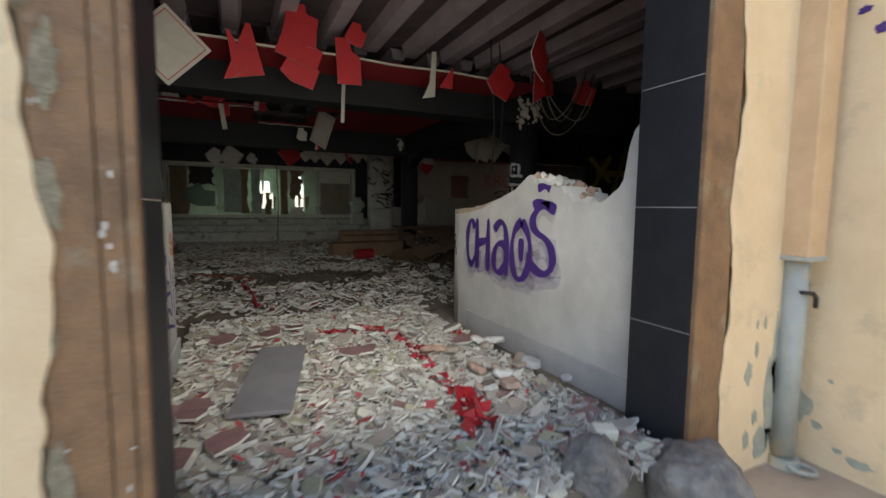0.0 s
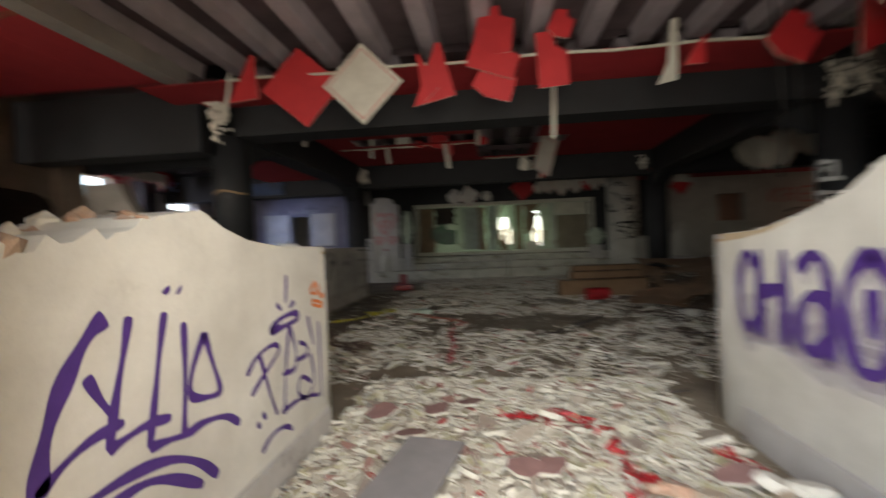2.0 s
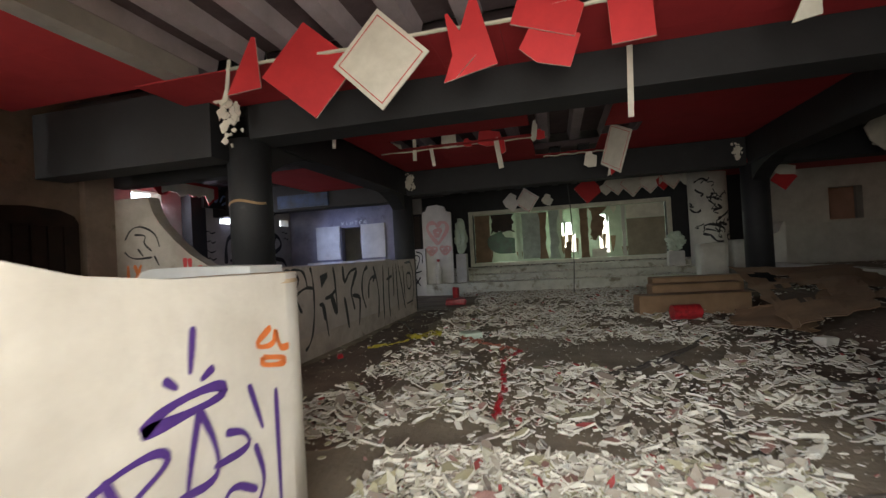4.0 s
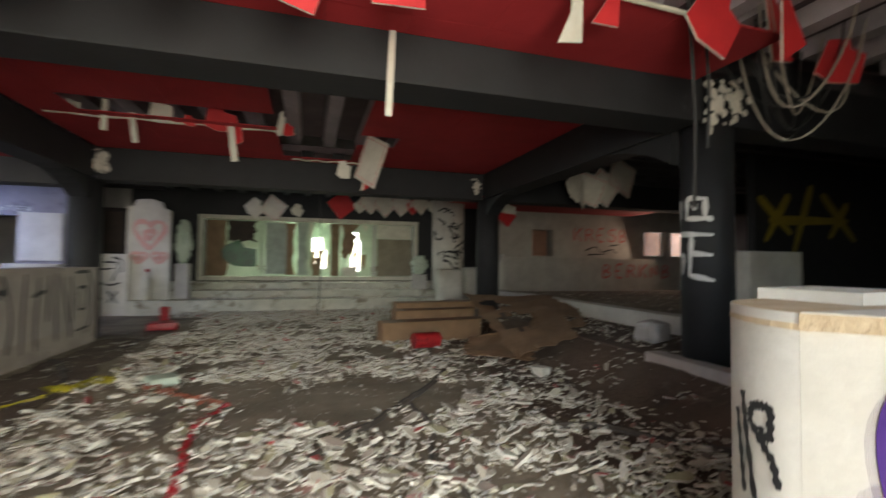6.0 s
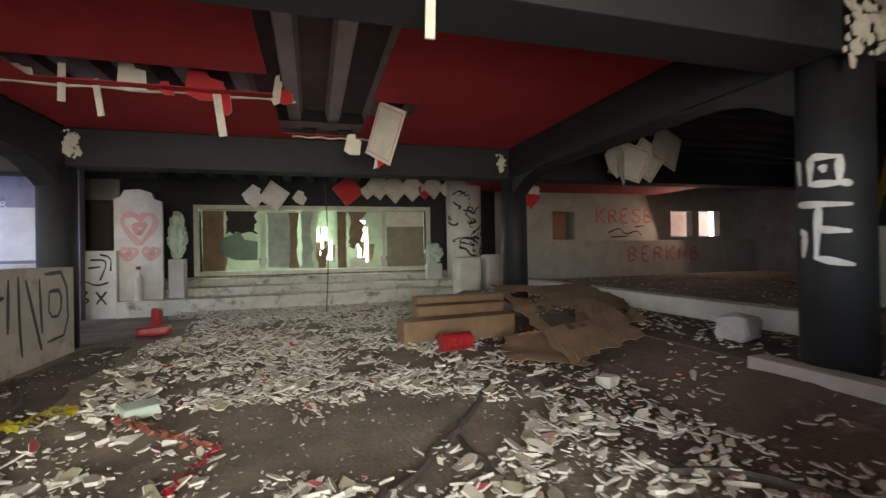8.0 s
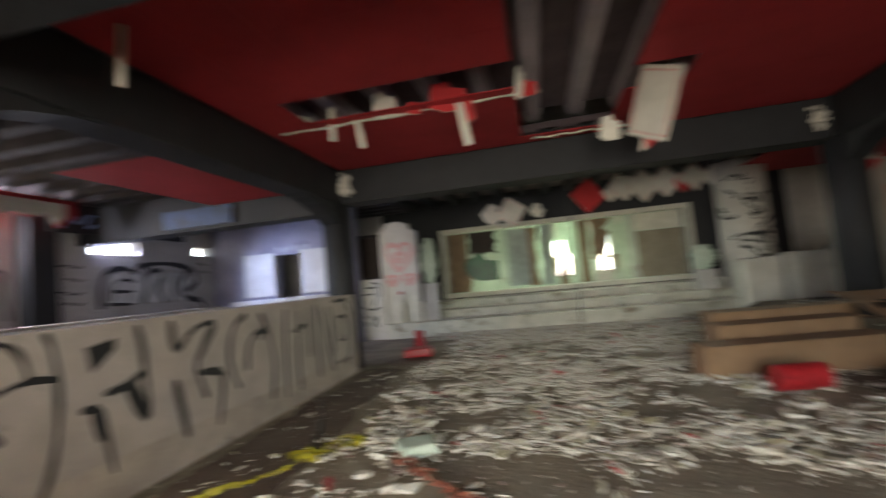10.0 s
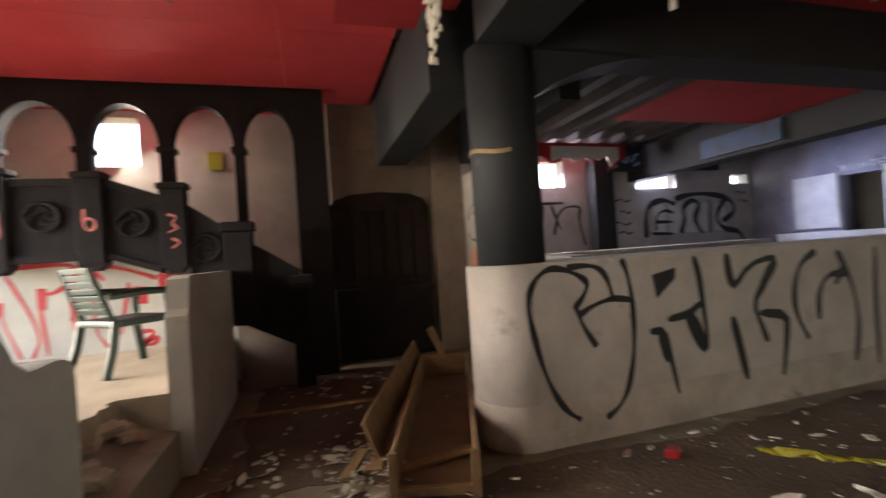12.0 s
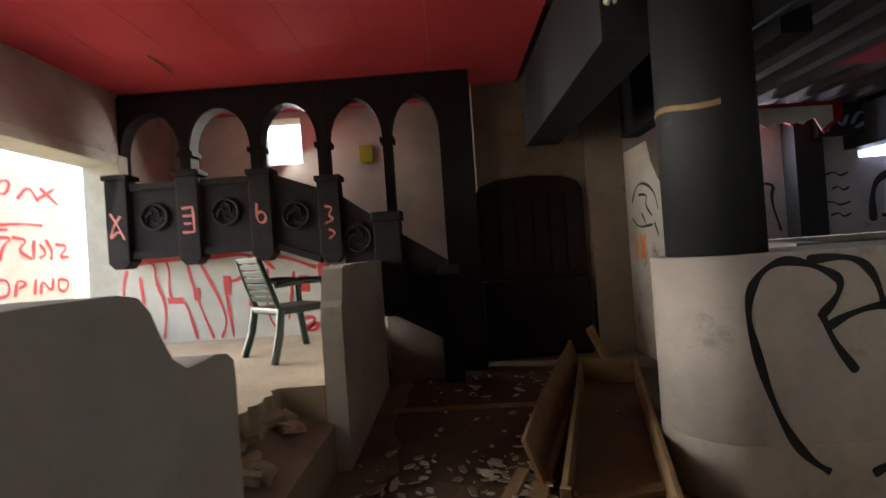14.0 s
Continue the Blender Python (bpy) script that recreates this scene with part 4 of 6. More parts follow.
for u, v, l in ((12.1, 2.2, 0.4), (12.2, 1.95, 0.3), (12.0, 1.7, 0.5), (12.15, 1.5, 0.35), (15.5, 2.3, 0.3), (15.6, 2.1, 0.25)):
    scrawl(wall_west, ["%s,%s %s,%s %s,%s %s,%s" % (u, v, u + l * 0.4, v + 0.05, u + l * 0.6, v - 0.04, u + l, v + 0.02)], face_w, 0.035, BLACK_SPRAY)
bm = bmesh.new()
box(bm, -7.99, 11.4, 0, -7.7, 11.86, 3.3)
structure("column_5", bm, BLACK_PAINT, "black painted wall pier in the side bay", "column")
# ledge along the bay and the white sills before the far door
bm = bmesh.new()
box(bm, -6.7, 8.2, 0, -6.3, 14.2, 1.12)
structure("half_wall_2", bm, SHADE_WALL, "low lilac grey wall in the side bay", "half wall")
bm = bmesh.new()
box(bm, -6.75, 8.15, 1.125, -6.25, 14.25, 1.2, 0.008)
structure("trim_1", bm, WHITE_WALL, "white ledge on the low bay wall", "trim")
bm = wall_bm("x", -8.0, -3.9, 16.0, 16.25, 0, 4.3, [(-6.1, -5.42, 0.9, 2.35)])
# Bay plaster darkened here, so the colour carries the end wall's dimness.
wall_bay = structure("wall_bay_end", bm, mat("shaded_lilac_plaster", (0.3, 0.29, 0.34), (0.2, 0.19, 0.23), 1.6, 0.9, 0.3, 30, dirt=(0.12, 0.115, 0.13), dirt_at=0.58), "end wall of the side bay with a dark doorway", "wall")
for x0, x1 in ((-7.0, -6.14), (-5.38, -4.55)):
    bm = bmesh.new()
    box(bm, x0, 15.94, 1.32, x1, 15.99, 2.42, 0.006)
    part("panel", bm, WHITE_WALL, wall_bay, "white painted panel")
bm = bmesh.new()
box(bm, -7.1, 15.5, 0.95, -4.4, 15.93, 1.25, 0.01)
tagged(part("counter", bm, WHITE_WALL), "white painted counter before the side bay doorway", "counter", "", "structure")
spray(wall_bay, "XINTER", on_y(16.0), -6.1, 2.43, 0.13, 0.12, 0.02, WHITE_SPRAY)
bm = bmesh.new()
box(bm, -8.0, 18.0, 0, -3.9, 18.2, 4.3)
structure("wall_bay_back", bm, SHADE_WALL, "dark back wall behind the side bay", "wall")
# hanging ceiling lining in the bay
panel(-2.15, 8.1, 3.06, 0.05, 0.45, 3, 10, False)
bm = bmesh.new()
box(bm, -6.0, 12.38, 2.66, -4.6, 12.44, 2.98)
tagged(part("painted_board", bm, mat("blue_sprayed_board", (0.025, 0.06, 0.15), (0.02, 0.028, 0.045), 3, 0.6, 0.1)), "blue sprayed board fixed to a dark beam", "board")

def torn_lining(x, y0, y1, top, drop, material, label):
    """A ragged strip of ceiling lining hanging along the side wall."""
    bm = bmesh.new()
    n = 16
    low = [(y0 + (y1 - y0) * i / n, top - drop * (0.35 + 0.65 * abs(noise.noise(Vector((i * 0.9, x, 2)))) * 1.6)) for i in range(n + 1)]
    prism(bm, [(y0, top + 0.12), *low, (y1, top + 0.1)], "x", x, x + 0.012)
    tagged(part("torn_lining", bm, material), label, "lining", "torn lining strips")


torn_lining(-7.35, 9.4, 11.9, 3.18, 0.34, RED_CEIL, "torn red ceiling lining hanging by the bay window")
torn_lining(-7.3, 10.2, 11.7, 3.1, 0.24, TILE_BACK, "torn pale ceiling lining hanging by the bay window")
bm = bmesh.new()
box(bm, -7.68, 11.7, 2.78, -7.6, 14.6, 3.3)
bay_board = tagged(part("fascia_board", bm, BLACK_PAINT), "black fascia board with pale blue scribbles", "board")
scrawl(bay_board, ["11.85,2.85 11.95,3.15 12.1,2.9 12.2,3.1", "12.25,2.95 12.4,3.18 12.55,3.0 12.3,2.88", "12.6,3.15 12.65,2.88 12.75,3.1 12.85,2.85", "12.95,3.1 12.95,2.9 13.1,3.12 13.2,2.9"], on_x(-7.6, 1), 0.06, mat("pale_blue_spray", (0.3, 0.45, 0.75), None, 8, 0.6, 0.02))

# ---- terrace and arcade on the west side ----
AX = -5.35
bm = bmesh.new()
box(bm, -6.3, 1.96, 0, -3.1, 4.78, 0.55)
terrace = structure("terrace", bm, PAVING, "raised terrace with a dusty screed floor", "floor")
bm = bmesh.new()
edge = [(-3.098, 1.96), (-0.86, 1.96), (-0.86, 4.455), (-2.06, 4.455)] + [(-2.1 - 0.98 * i / 24, 4.47 + 0.09 * noise.noise(Vector((i * 0.43, 1.7, 0))) + 0.035 * noise.noise(Vector((i * 1.3, 7.7, 0)))) for i in range(25)] + [(-3.098, 4.5)]
prism(bm, edge, "z", 0, 0.55)
structure("terrace_2", bm, PAVING, "raised terrace floor behind the entrance wall", "floor")
# broken edge of the terrace: chunks and a ramp of debris
for i in range(15):
    bm = bmesh.new()
    s = rnd.uniform(0.025, 0.075)
    bmesh.ops.create_cube(bm, size=s * 1.5)
    bmesh.ops.subdivide_edges(bm, edges=bm.edges, cuts=4, use_grid_fill=True)
    for v in bm.verts:
        v.co *= 1 + 0.5 * noise.noise(v.co * 8 + Vector((i, 0, 0))) + 0.12 * noise.noise(v.co * 40)
        v.co.z *= 0.45
    o = part("concrete_chunk", bm, PAVING if i % 3 else BRICK)
    d = rnd.random()
    o.location = (-2.1 - rnd.random() * 0.9, 4.5 + d * 0.3, 0.45 - d * 0.13)
    o.rotation_euler = (rnd.uniform(-0.5, 0.2), rnd.uniform(-0.3, 0.3), rnd.uniform(0, 6))
    tagged(o, "broken lump of concrete from the terrace edge", "rubble", "terrace rubble")
bm = bmesh.new()
prism(bm, [(4.36, 0), (4.83, 0), (4.83, 0.3), (4.7, 0.33), (4.56, 0.38), (4.36, 0.48)], "x", -3.097, -2.064)
structure("terrace_3", bm, BROWN_PLASTER, "broken brown lower step at the terrace edge", "floor")
bm = bmesh.new()
prism(bm, [(-4.84, 0), (-4.84, 1.3), (-3.24, 1.3), (-3.19, 1.28), (-3.16, 1.18), (-3.13, 1.08), (-3.1, 1.04), (-3.1, 0)], "y", 4.785, 4.92)
structure("low_wall_4", bm, SHADE_WALL, "grey plastered low wall end beside the stair", "low wall")
# arcade: dark pointed arches before a pale wall
SPANS = [(1.98, 2.66), (2.78, 3.46), (3.58, 4.22), (4.34, 4.96), (5.06, 5.6)]
bm = bmesh.new()


def arch_fill(bm, a, b, spring, crown, top, x0, x1, n=10):
    """The solid above a pointed arch between a and b."""
    c = (a + b) / 2
    left = []
    for i in range(n + 1):
        t = i / n
        left.append((a + (c - a) * (1 - math.cos(t * math.pi / 2)), spring + (crown - spring) * math.sin(t * math.pi / 2)))
    right = [(2 * c - u, v) for u, v in left[::-1]][1:]
    line = left + right
    for p, q in zip(line, line[1:]):
        prism(bm, [p, (p[0], top), (q[0], top), q], "x", x0, x1)


box(bm, AX - 0.07, 1.97, 3.34, AX + 0.07, 5.96, 3.374)
edges = [1.96] + [v for s in SPANS for v in s] + [5.97]
arcade = structure("arcade", bm, PLANKS, "dark stained wooden arcade of pointed arches", "arcade")
for a, b in SPANS:
    bm = bmesh.new()
    arch_fill(bm, a, b, 2.68, 3.14, 3.338, AX - 0.085, AX + 0.085)
    bmesh.ops.remove_doubles(bm, verts=bm.verts, dist=0.0005)
    part("arch", bm, PLANKS, arcade)
for i in range(0, len(edges), 2):
    a, b = edges[i], edges[i + 1]
    bm = bmesh.new()
    box(bm, AX - 0.088, a + 0.001, 1.5 if b < 5 else 0.0, AX + 0.088, b - 0.001, 3.338, 0.006)
    part("post", bm, PLANKS, arcade)
    if i not in (0, 10):
        bm = bmesh.new()
        box(bm, AX - 0.1, a - 0.03, 2.62, AX + 0.1, b + 0.03, 2.68, 0.006)
        part("capital", bm, PLANKS, arcade)
bm = wall_bm("y", 1.5, 6.02, -6.6, -6.3, 0, 4.3, [(3.15, 3.72, 2.68, 3.3)])
wall_stair = structure("wall_stair", bm, WHITE_WALL, "pale stair wall with one small bright window", "wall")
bm = bmesh.new()
box(bm, -6.296, 4.5, 2.62, -6.28, 4.68, 2.86, 0.002)
tagged(part("sign", bm, GREEN_SIGN), "small yellow-green sign on the stair wall", "sign")
# wall below the balustrade, with red letters
bm = bmesh.new()
prism(bm, [(1.97, 0.55), (4.9, 0.55), (4.9, 1.0), (4.45, 1.22), (3.85, 1.5), (1.97, 1.5)], "x", AX + 0.1, AX + 0.2)
wall_red = structure("wall_letters", bm, WHITE_WALL, "white wall covered in red outlined letters", "wall")
face_r = on_x(AX + 0.2, 1)
scrawl(wall_red, ["2.06,1.38 2.0,1.2 2.02,0.9 2.14,0.72", "2.15,1.43 2.38,1.46 2.37,1.23 2.48,0.97 2.43,0.6", "2.38,1.46 2.54,1.47 2.51,1.0 2.67,1.02 2.74,0.83 2.8,0.57", "2.73,1.45 2.8,1.07 2.98,0.57", "2.87,1.43 3.16,0.8 3.07,0.57",
                   "3.15,1.05 3.2,0.58", "3.42,1.44 3.47,1.15 3.4,0.9", "3.4,1.16 3.44,0.7", "3.91,1.25 3.82,0.72", "3.62,1.3 3.58,0.8 3.7,0.6", "2.2,1.3 2.24,0.8 2.2,0.6"], face_r, 0.035, RED_SPRAY, "red sprayed outlined letters")
scrawl(wall_red, ["2.92,1.46 3.42,1.48 3.51,1.38 3.27,1.17 3.15,1.21", "3.6,1.45 3.85,1.4 4.16,1.27", "2.1,1.46 2.9,1.47", "4.2,1.33 4.29,1.13 4.33,0.88", "3.93,0.72 4.12,0.74 4.08,0.65 3.95,0.6 4.12,0.58 4.15,0.68 3.98,0.58", "3.55,1.44 3.7,1.28"], face_r, 0.05, RED_SPRAY)
for u0, u1, v0, v1 in ((2.79, 2.85, 1.0, 1.13), (3.13, 3.2, 1.04, 1.24), (3.96, 4.07, 1.02, 1.19), (2.5, 2.66, 0.98, 1.04), (4.18, 4.3, 1.12, 1.3)):
    bm = bmesh.new()
    prism(bm, [(u0, v0), (u1, v0 - 0.01), (u1 + 0.01, v1), (u0 - 0.01, v1 + 0.01)], "x", AX + 0.2, AX + 0.2045)
    part("graffiti", bm, RED_SPRAY, wall_red)
# balustrade of the stair: square posts and panels with a ring ornament
balustrade = thing("balustrade", "dark wooden stair balustrade with ring ornaments and red scrawls", "balustrade")
BX = -4.95
bm = bmesh.new()
box(bm, AX - 0.08, 1.97, 1.502, AX + 0.25, 4.3, 1.56)
part("landing", bm, PLANKS, balustrade)
MARKS = [["-0.05,1.98 0.02,1.86 0.08,1.72", "0.06,1.95 -0.02,1.84 -0.05,1.74", "-0.06,1.72 0.04,1.8 0.09,1.7"], ["-0.05,1.98 0.08,1.99", "-0.04,1.9 0.07,1.9", "-0.03,1.82 0.06,1.82", "-0.05,1.73 0.08,1.73", "0.07,1.98 0.08,1.73"],
         ["-0.02,1.98 -0.03,1.8 0.04,1.76 0.08,1.84 0.02,1.9 -0.03,1.86"], ["-0.03,1.9 0.06,1.88 0.0,1.8 0.07,1.76 -0.03,1.72", "0.0,1.66 0.08,1.62 0.0,1.56"]]
tops = [(2.18, 2.38, 1.46), (2.93, 2.38, 1.46), (3.69, 2.34, 1.45), (4.4, 2.22, 1.38)]
for i, (y, top, low) in enumerate(tops):
    bm = bmesh.new()
    box(bm, BX - 0.09, y - 0.1, low, BX + 0.09, y + 0.13, top - 0.06, 0.012)
    prism(bm, [(y - 0.1, low), (y - 0.03, low - 0.07), (y + 0.06, low - 0.07), (y + 0.13, low)], "x", BX - 0.088, BX + 0.088)
    post = part("post", bm, PLANKS, balustrade)
    bm = bmesh.new()
    box(bm, BX - 0.11, y - 0.12, top - 0.058, BX + 0.11, y + 0.15, top, 0.012)
    part("cap", bm, PLANKS, post)
    scrawl(post, [" ".join("%.3f,%.3f" % (y + float(p.split(",")[0]), float(p.split(",")[1])) for p in stroke.split()) for stroke in MARKS[i]], on_x(BX + 0.09, 1), 0.026, PINK_SPRAY, "red scrawl")
for i, (y0, y1, drop) in enumerate(((2.32, 2.82, 0), (3.07, 3.58, 0), (3.83, 4.29, 0.17), (4.54, 4.84, 0.22))):
    low, high = (1.52, 2.24) if i < 3 else (1.28, 1.96)
    bm = bmesh.new()
    prism(bm, [(y0, low), (y1, low - drop), (y1, high - drop), (y0, high)], "x", BX - 0.04, BX + 0.03)
    pan = part("panel", bm, PLANKS, balustrade)
    bm = bmesh.new()
    c = Vector((BX + 0.045, (y0 + y1) / 2, (low + high - drop) / 2 + 0.04))
    tube(bm, [c + Vector((0, 0.135 * math.cos(a * math.tau / 24), 0.135 * math.sin(a * math.tau / 24))) for a in range(25)], 0.02, 6)
    for k in range(3):
        a = k * 2.1
        tube(bm, [c + Vector((0.0, 0.04 * math.cos(a + q) * (1 + q), 0.04 * math.sin(a + q) * (1 + q))) for q in (0, 0.5, 1.0, 1.6)], 0.016, 5)
    part("ornament", bm, PLANKS, pan)
    for z in (low, high):
        bm = bmesh.new()
        prism(bm, [(y0 + 0.002, z - 0.03), (y1 - 0.002, z - 0.03 - drop), (y1 - 0.002, z + 0.04 - drop), (y0 + 0.002, z + 0.04)], "x", BX - 0.07, BX + 0.06)
        part("rail", bm, PLANKS, balustrade)
bm = bmesh.new()
prism(bm, [(4.84, 1.76), (5.6, 1.26), (5.6, 0.4), (4.96, 0.75), (4.6, 1.2)], "x", BX - 0.05, BX + 0.028)
part("stair_panel", bm, PLANKS, balustrade)
for y0, y1, z0, z1 in ((4.86, 5.14, 0.72, 1.7), (5.5, 5.7, 0.0, 1.1)):
    bm = bmesh.new()
    box(bm, BX - 0.1, y0, z0, BX + 0.1, y1, z1, 0.015)
    newel = part("newel", bm, PLANKS, balustrade)
    bm = bmesh.new()
    box(bm, BX - 0.12, y0 - 0.02, z1 + 0.002, BX + 0.12, y1 + 0.02, z1 + 0.1, 0.015)
    part("cap", bm, PLANKS, newel)
bm = bmesh.new()
prism(bm, [(4.93, 0.0), (5.49, 0.0), (5.49, 0.46), (4.93, 0.8)], "x", BX - 0.16, BX - 0.06)
structure("wall_stair_side", bm, BROWN_PLASTER, "dirty plastered side wall under the stair balustrade", "wall")
# stair treads behind it
for i in range(7):
    bm = bmesh.new()
    y = 5.9 - i * 0.25
    box(bm, -6.29, y - 0.25, 0.0, AX - 0.21, y, 0.19 * (i + 1))
    structure("stair_step_%d" % (i + 1), bm, SHADE_WALL, "dusty concrete stair step", "stair")
# wall with the dark arched door
NX = -5.8
bm = bmesh.new()
box(bm, -6.6, 6.025, 0, NX, 7.36, 4.3)
wall_niche = structure("wall_niche", bm, BROWN_PLASTER, "stained wall around a dark arched door", "wall")
dark_door = thing("arched_door", "dark brown wooden door with a flat arched head", "door", (NX + 0.002, 6.65, 0))
bm = bmesh.new()
prism(bm, [(-0.68, 0.0), (-0.68, 2.0), (-0.6, 2.1), (-0.4, 2.17), (0, 2.2), (0.4, 2.17), (0.58, 2.1), (0.64, 2.0), (0.64, 0)], "x", 0.0, 0.06)
part("leaf", bm, DARK_DOOR, dark_door)
for k in range(6):
    bm = bmesh.new()
    box(bm, 0.062, -0.58 + k * 0.2, 1.05, 0.085, -0.58 + k * 0.2 + 0.17, 1.95, 0.006)
    part("panel", bm, DARK_DOOR, dark_door)
bm = bmesh.new()
box(bm, 0.06, -0.66, 0.05, 0.2, 0.62, 0.95, 0.02)
part("chest_panel", bm, PLANKS, dark_door)
bm = bmesh.new()
prism(bm, [(-5.7, 0), (-3.1, 0), (-3.1, 1.24), (-3.8, 1.25), (-4.06, 1.31), (-4.35, 1.47), (-4.62, 1.69), (-4.88, 1.96), (-5.0, 2.14), (-5.08, 2.38), (-5.7, 2.38)], "y", 7.8, 8.0)
wall_return = structure("wall_return", bm, mat("smoky_plaster", (0.5, 0.46, 0.41), (0.34, 0.3, 0.26), 1.6, 0.9, 0.3, 30, dirt=(0.2, 0.16, 0.14), dirt_at=0.58), "stained wall stub with a swooping top edge and black and orange scrawls", "wall")
face_n = on_y(7.8, -1)
scrawl(wall_return, ["-5.53,1.76 -5.42,1.92 -5.22,1.96 -4.96,1.83 -4.9,1.63", "-5.04,1.48 -5.4,1.46 -5.55,1.58", "-5.35,1.83 -5.12,1.81 -5.2,1.7 -5.04,1.57", "-5.0,1.5 -4.92,1.35", "-5.3,1.62 -5.2,1.5"], face_n, 0.03, BLACK_SPRAY)
scrawl(wall_return, ["-4.46,1.44 -4.46,1.28", "-4.38,1.43 -4.37,1.28", "-4.2,1.32 -4.2,1.27"], face_n, 0.07, RED_SPRAY)
bm = bmesh.new()
box(bm, -6.0, 7.362, 0, -5.7, 7.798, 4.3)
structure("wall_niche_reveal", bm, BROWN_PLASTER, "stained wall corner beside the arched door", "wall")
spray(wall_return, "IX", face_n, -5.55, 1.1, 0.14, 0.28, 0.06, ORANGE_SPRAY)
bm = bmesh.new()
box(bm, -5.7, 7.8, 2.56, -3.1, 8.0, 4.3)
structure("wall_return_upper", bm, BLACK_PAINT, "black painted wall above the beam line", "wall")
bm = wall_bm("x", -6.29, -0.87, 1.953, 1.959, 0.552, 3.37, [(-5.352, -2.648, 0.552, 2.682)])
structure("wall_front_lining", bm, HALF_WALL, "dirty beige plaster on the inside of the front wall", "wall")
for (xa, ya), (xb, yb) in (((-2.97, 3.04), (-3.21, 3.01)), ((-4.42, 2.93), (-4.73, 2.95)), ((-3.22, 4.8), (-3.56, 4.82))):
    bm = bmesh.new()
    tube(bm, [(xa, ya, 3.372), ((xa + xb) / 2, (ya + yb) / 2, 3.362), (xb, yb, 3.35)], 0.013, 4)
    tagged(part("ceiling_lath", bm, LATH), "thin loose lath fixed under the red terrace ceiling", "lath", "ceiling laths")
# white frame round the terrace door and the sunlit wall outside
frame_door = tagged(new("door_frame_3"), "white painted frame of the open terrace doorway", "door frame", "", "structure")
for x0, x1, z0, z1 in ((-5.35, -5.2, 0.5, 2.68), (-2.8, -2.65, 0.5, 2.68), (-5.2, -2.8, 2.56, 2.68)):
    bm = bmesh.new()
    box(bm, x0 + 0.002, 1.58, z0 + 0.002, x1 - 0.002, 2.0, z1 - 0.002, 0.006)
    part("board", bm, FRAME_WHITE, frame_door)
bm = bmesh.new()
box(bm, -7.65, -0.9, -0.05, -3.6, -0.7, 3.0)
wall_yard = structure("wall_yard", bm, WHITE_WALL, "sunlit white yard wall with red writing", "wall")
face_y = on_y(-0.7, 1)
flip_y = lambda u, v, o=0.0: face_y(-u, v, o)
scrawl(wall_yard, ["6.4,2.5 6.5,2.8 6.68,2.82 6.6,2.6 6.45,2.62", "6.76,2.56 6.95,2.8 7.1,2.56", "7.1,2.6 7.4,2.8", "7.14,2.78 7.45,2.54", "6.3,2.14 6.8,2.2 7.15,2.19", "6.3,2.08 6.6,2.1"], flip_y, 0.05, RED_SPRAY, "red sprayed writing")
scrawl(wall_yard, ["6.4,1.98 6.66,1.99 6.5,1.85 6.46,1.65", "6.64,1.99 6.9,1.96 6.71,1.8 6.95,1.66", "6.99,1.96 6.97,1.66", "7.08,1.9 7.2,1.75 7.06,1.68", "7.18,1.97 7.3,1.8 7.26,1.65", "7.35,1.9 7.6,1.88 7.4,1.68 7.6,1.7"], flip_y, 0.05, RED_SPRAY)
scrawl(wall_yard, ["6.3,1.35 6.55,1.4 6.58,1.15 6.35,1.12", "6.65,1.12 6.68,1.38 6.85,1.3 6.7,1.24", "6.95,1.12 6.98,1.36", "7.05,1.12 7.08,1.36 7.25,1.12 7.28,1.36", "7.38,1.34 7.58,1.3 7.5,1.12 7.36,1.16 7.38,1.34", "6.4,0.95 7.5,0.98"], flip_y, 0.05, RED_SPRAY)

# plastic chair
chair = thing("plastic_chair", "dark green plastic garden chair with a slatted back", "chair", (-4.16, 4.2, 0.55), 48)
bm = bmesh.new()
box(bm, -0.24, -0.23, 0.37, 0.24, 0.25, 0.43, 0.02)
part("seat", bm, PLASTIC_GREEN, chair)
for sx in (-1, 1):
    for y0, y1, top in ((-0.27, -0.2, 0.42), (0.26, 0.21, 0.62)):
        bm = bmesh.new()
        tube(bm, [(sx * 0.27, y0 * 1.12, 0.0), (sx * 0.25, (y0 + y1) / 2, top / 2), (sx * 0.235, y1, top)], 0.032, 8)
        part("leg", bm, PLASTIC_GREEN, chair)
    bm = bmesh.new()
    tube(bm, [(sx * 0.25, -0.24, 0.62), (sx * 0.26, 0.0, 0.64), (sx * 0.25, 0.2, 0.63), (sx * 0.24, 0.24, 0.55)], 0.03, 8)
    part("armrest", bm, PLASTIC_GREEN, chair)
    bm = bmesh.new()
    tube(bm, [(sx * 0.21, -0.2, 0.42), (sx * 0.21, -0.27, 0.62), (sx * 0.19, -0.34, 0.84)], 0.022, 8)
    part("back_post", bm, PLASTIC_GREEN, chair)
for k in range(7):
    bm = bmesh.new()
    z = 0.5 + k * 0.055
    box(bm, -0.2, -0.006, -0.0235, 0.2, 0.006, 0.0235, 0.004)
    o = part("slat", bm, PLASTIC_GREEN, chair)
    o.matrix_local = pose(0, -0.235 - (z - 0.5) * 0.33, z, 18, 0, 0)

# long wooden trough and loose boards
trough = thing("wooden_trough", "long open wooden trough of raw boards on the floor", "trough", (-2.2, 6.29, 0), 162)
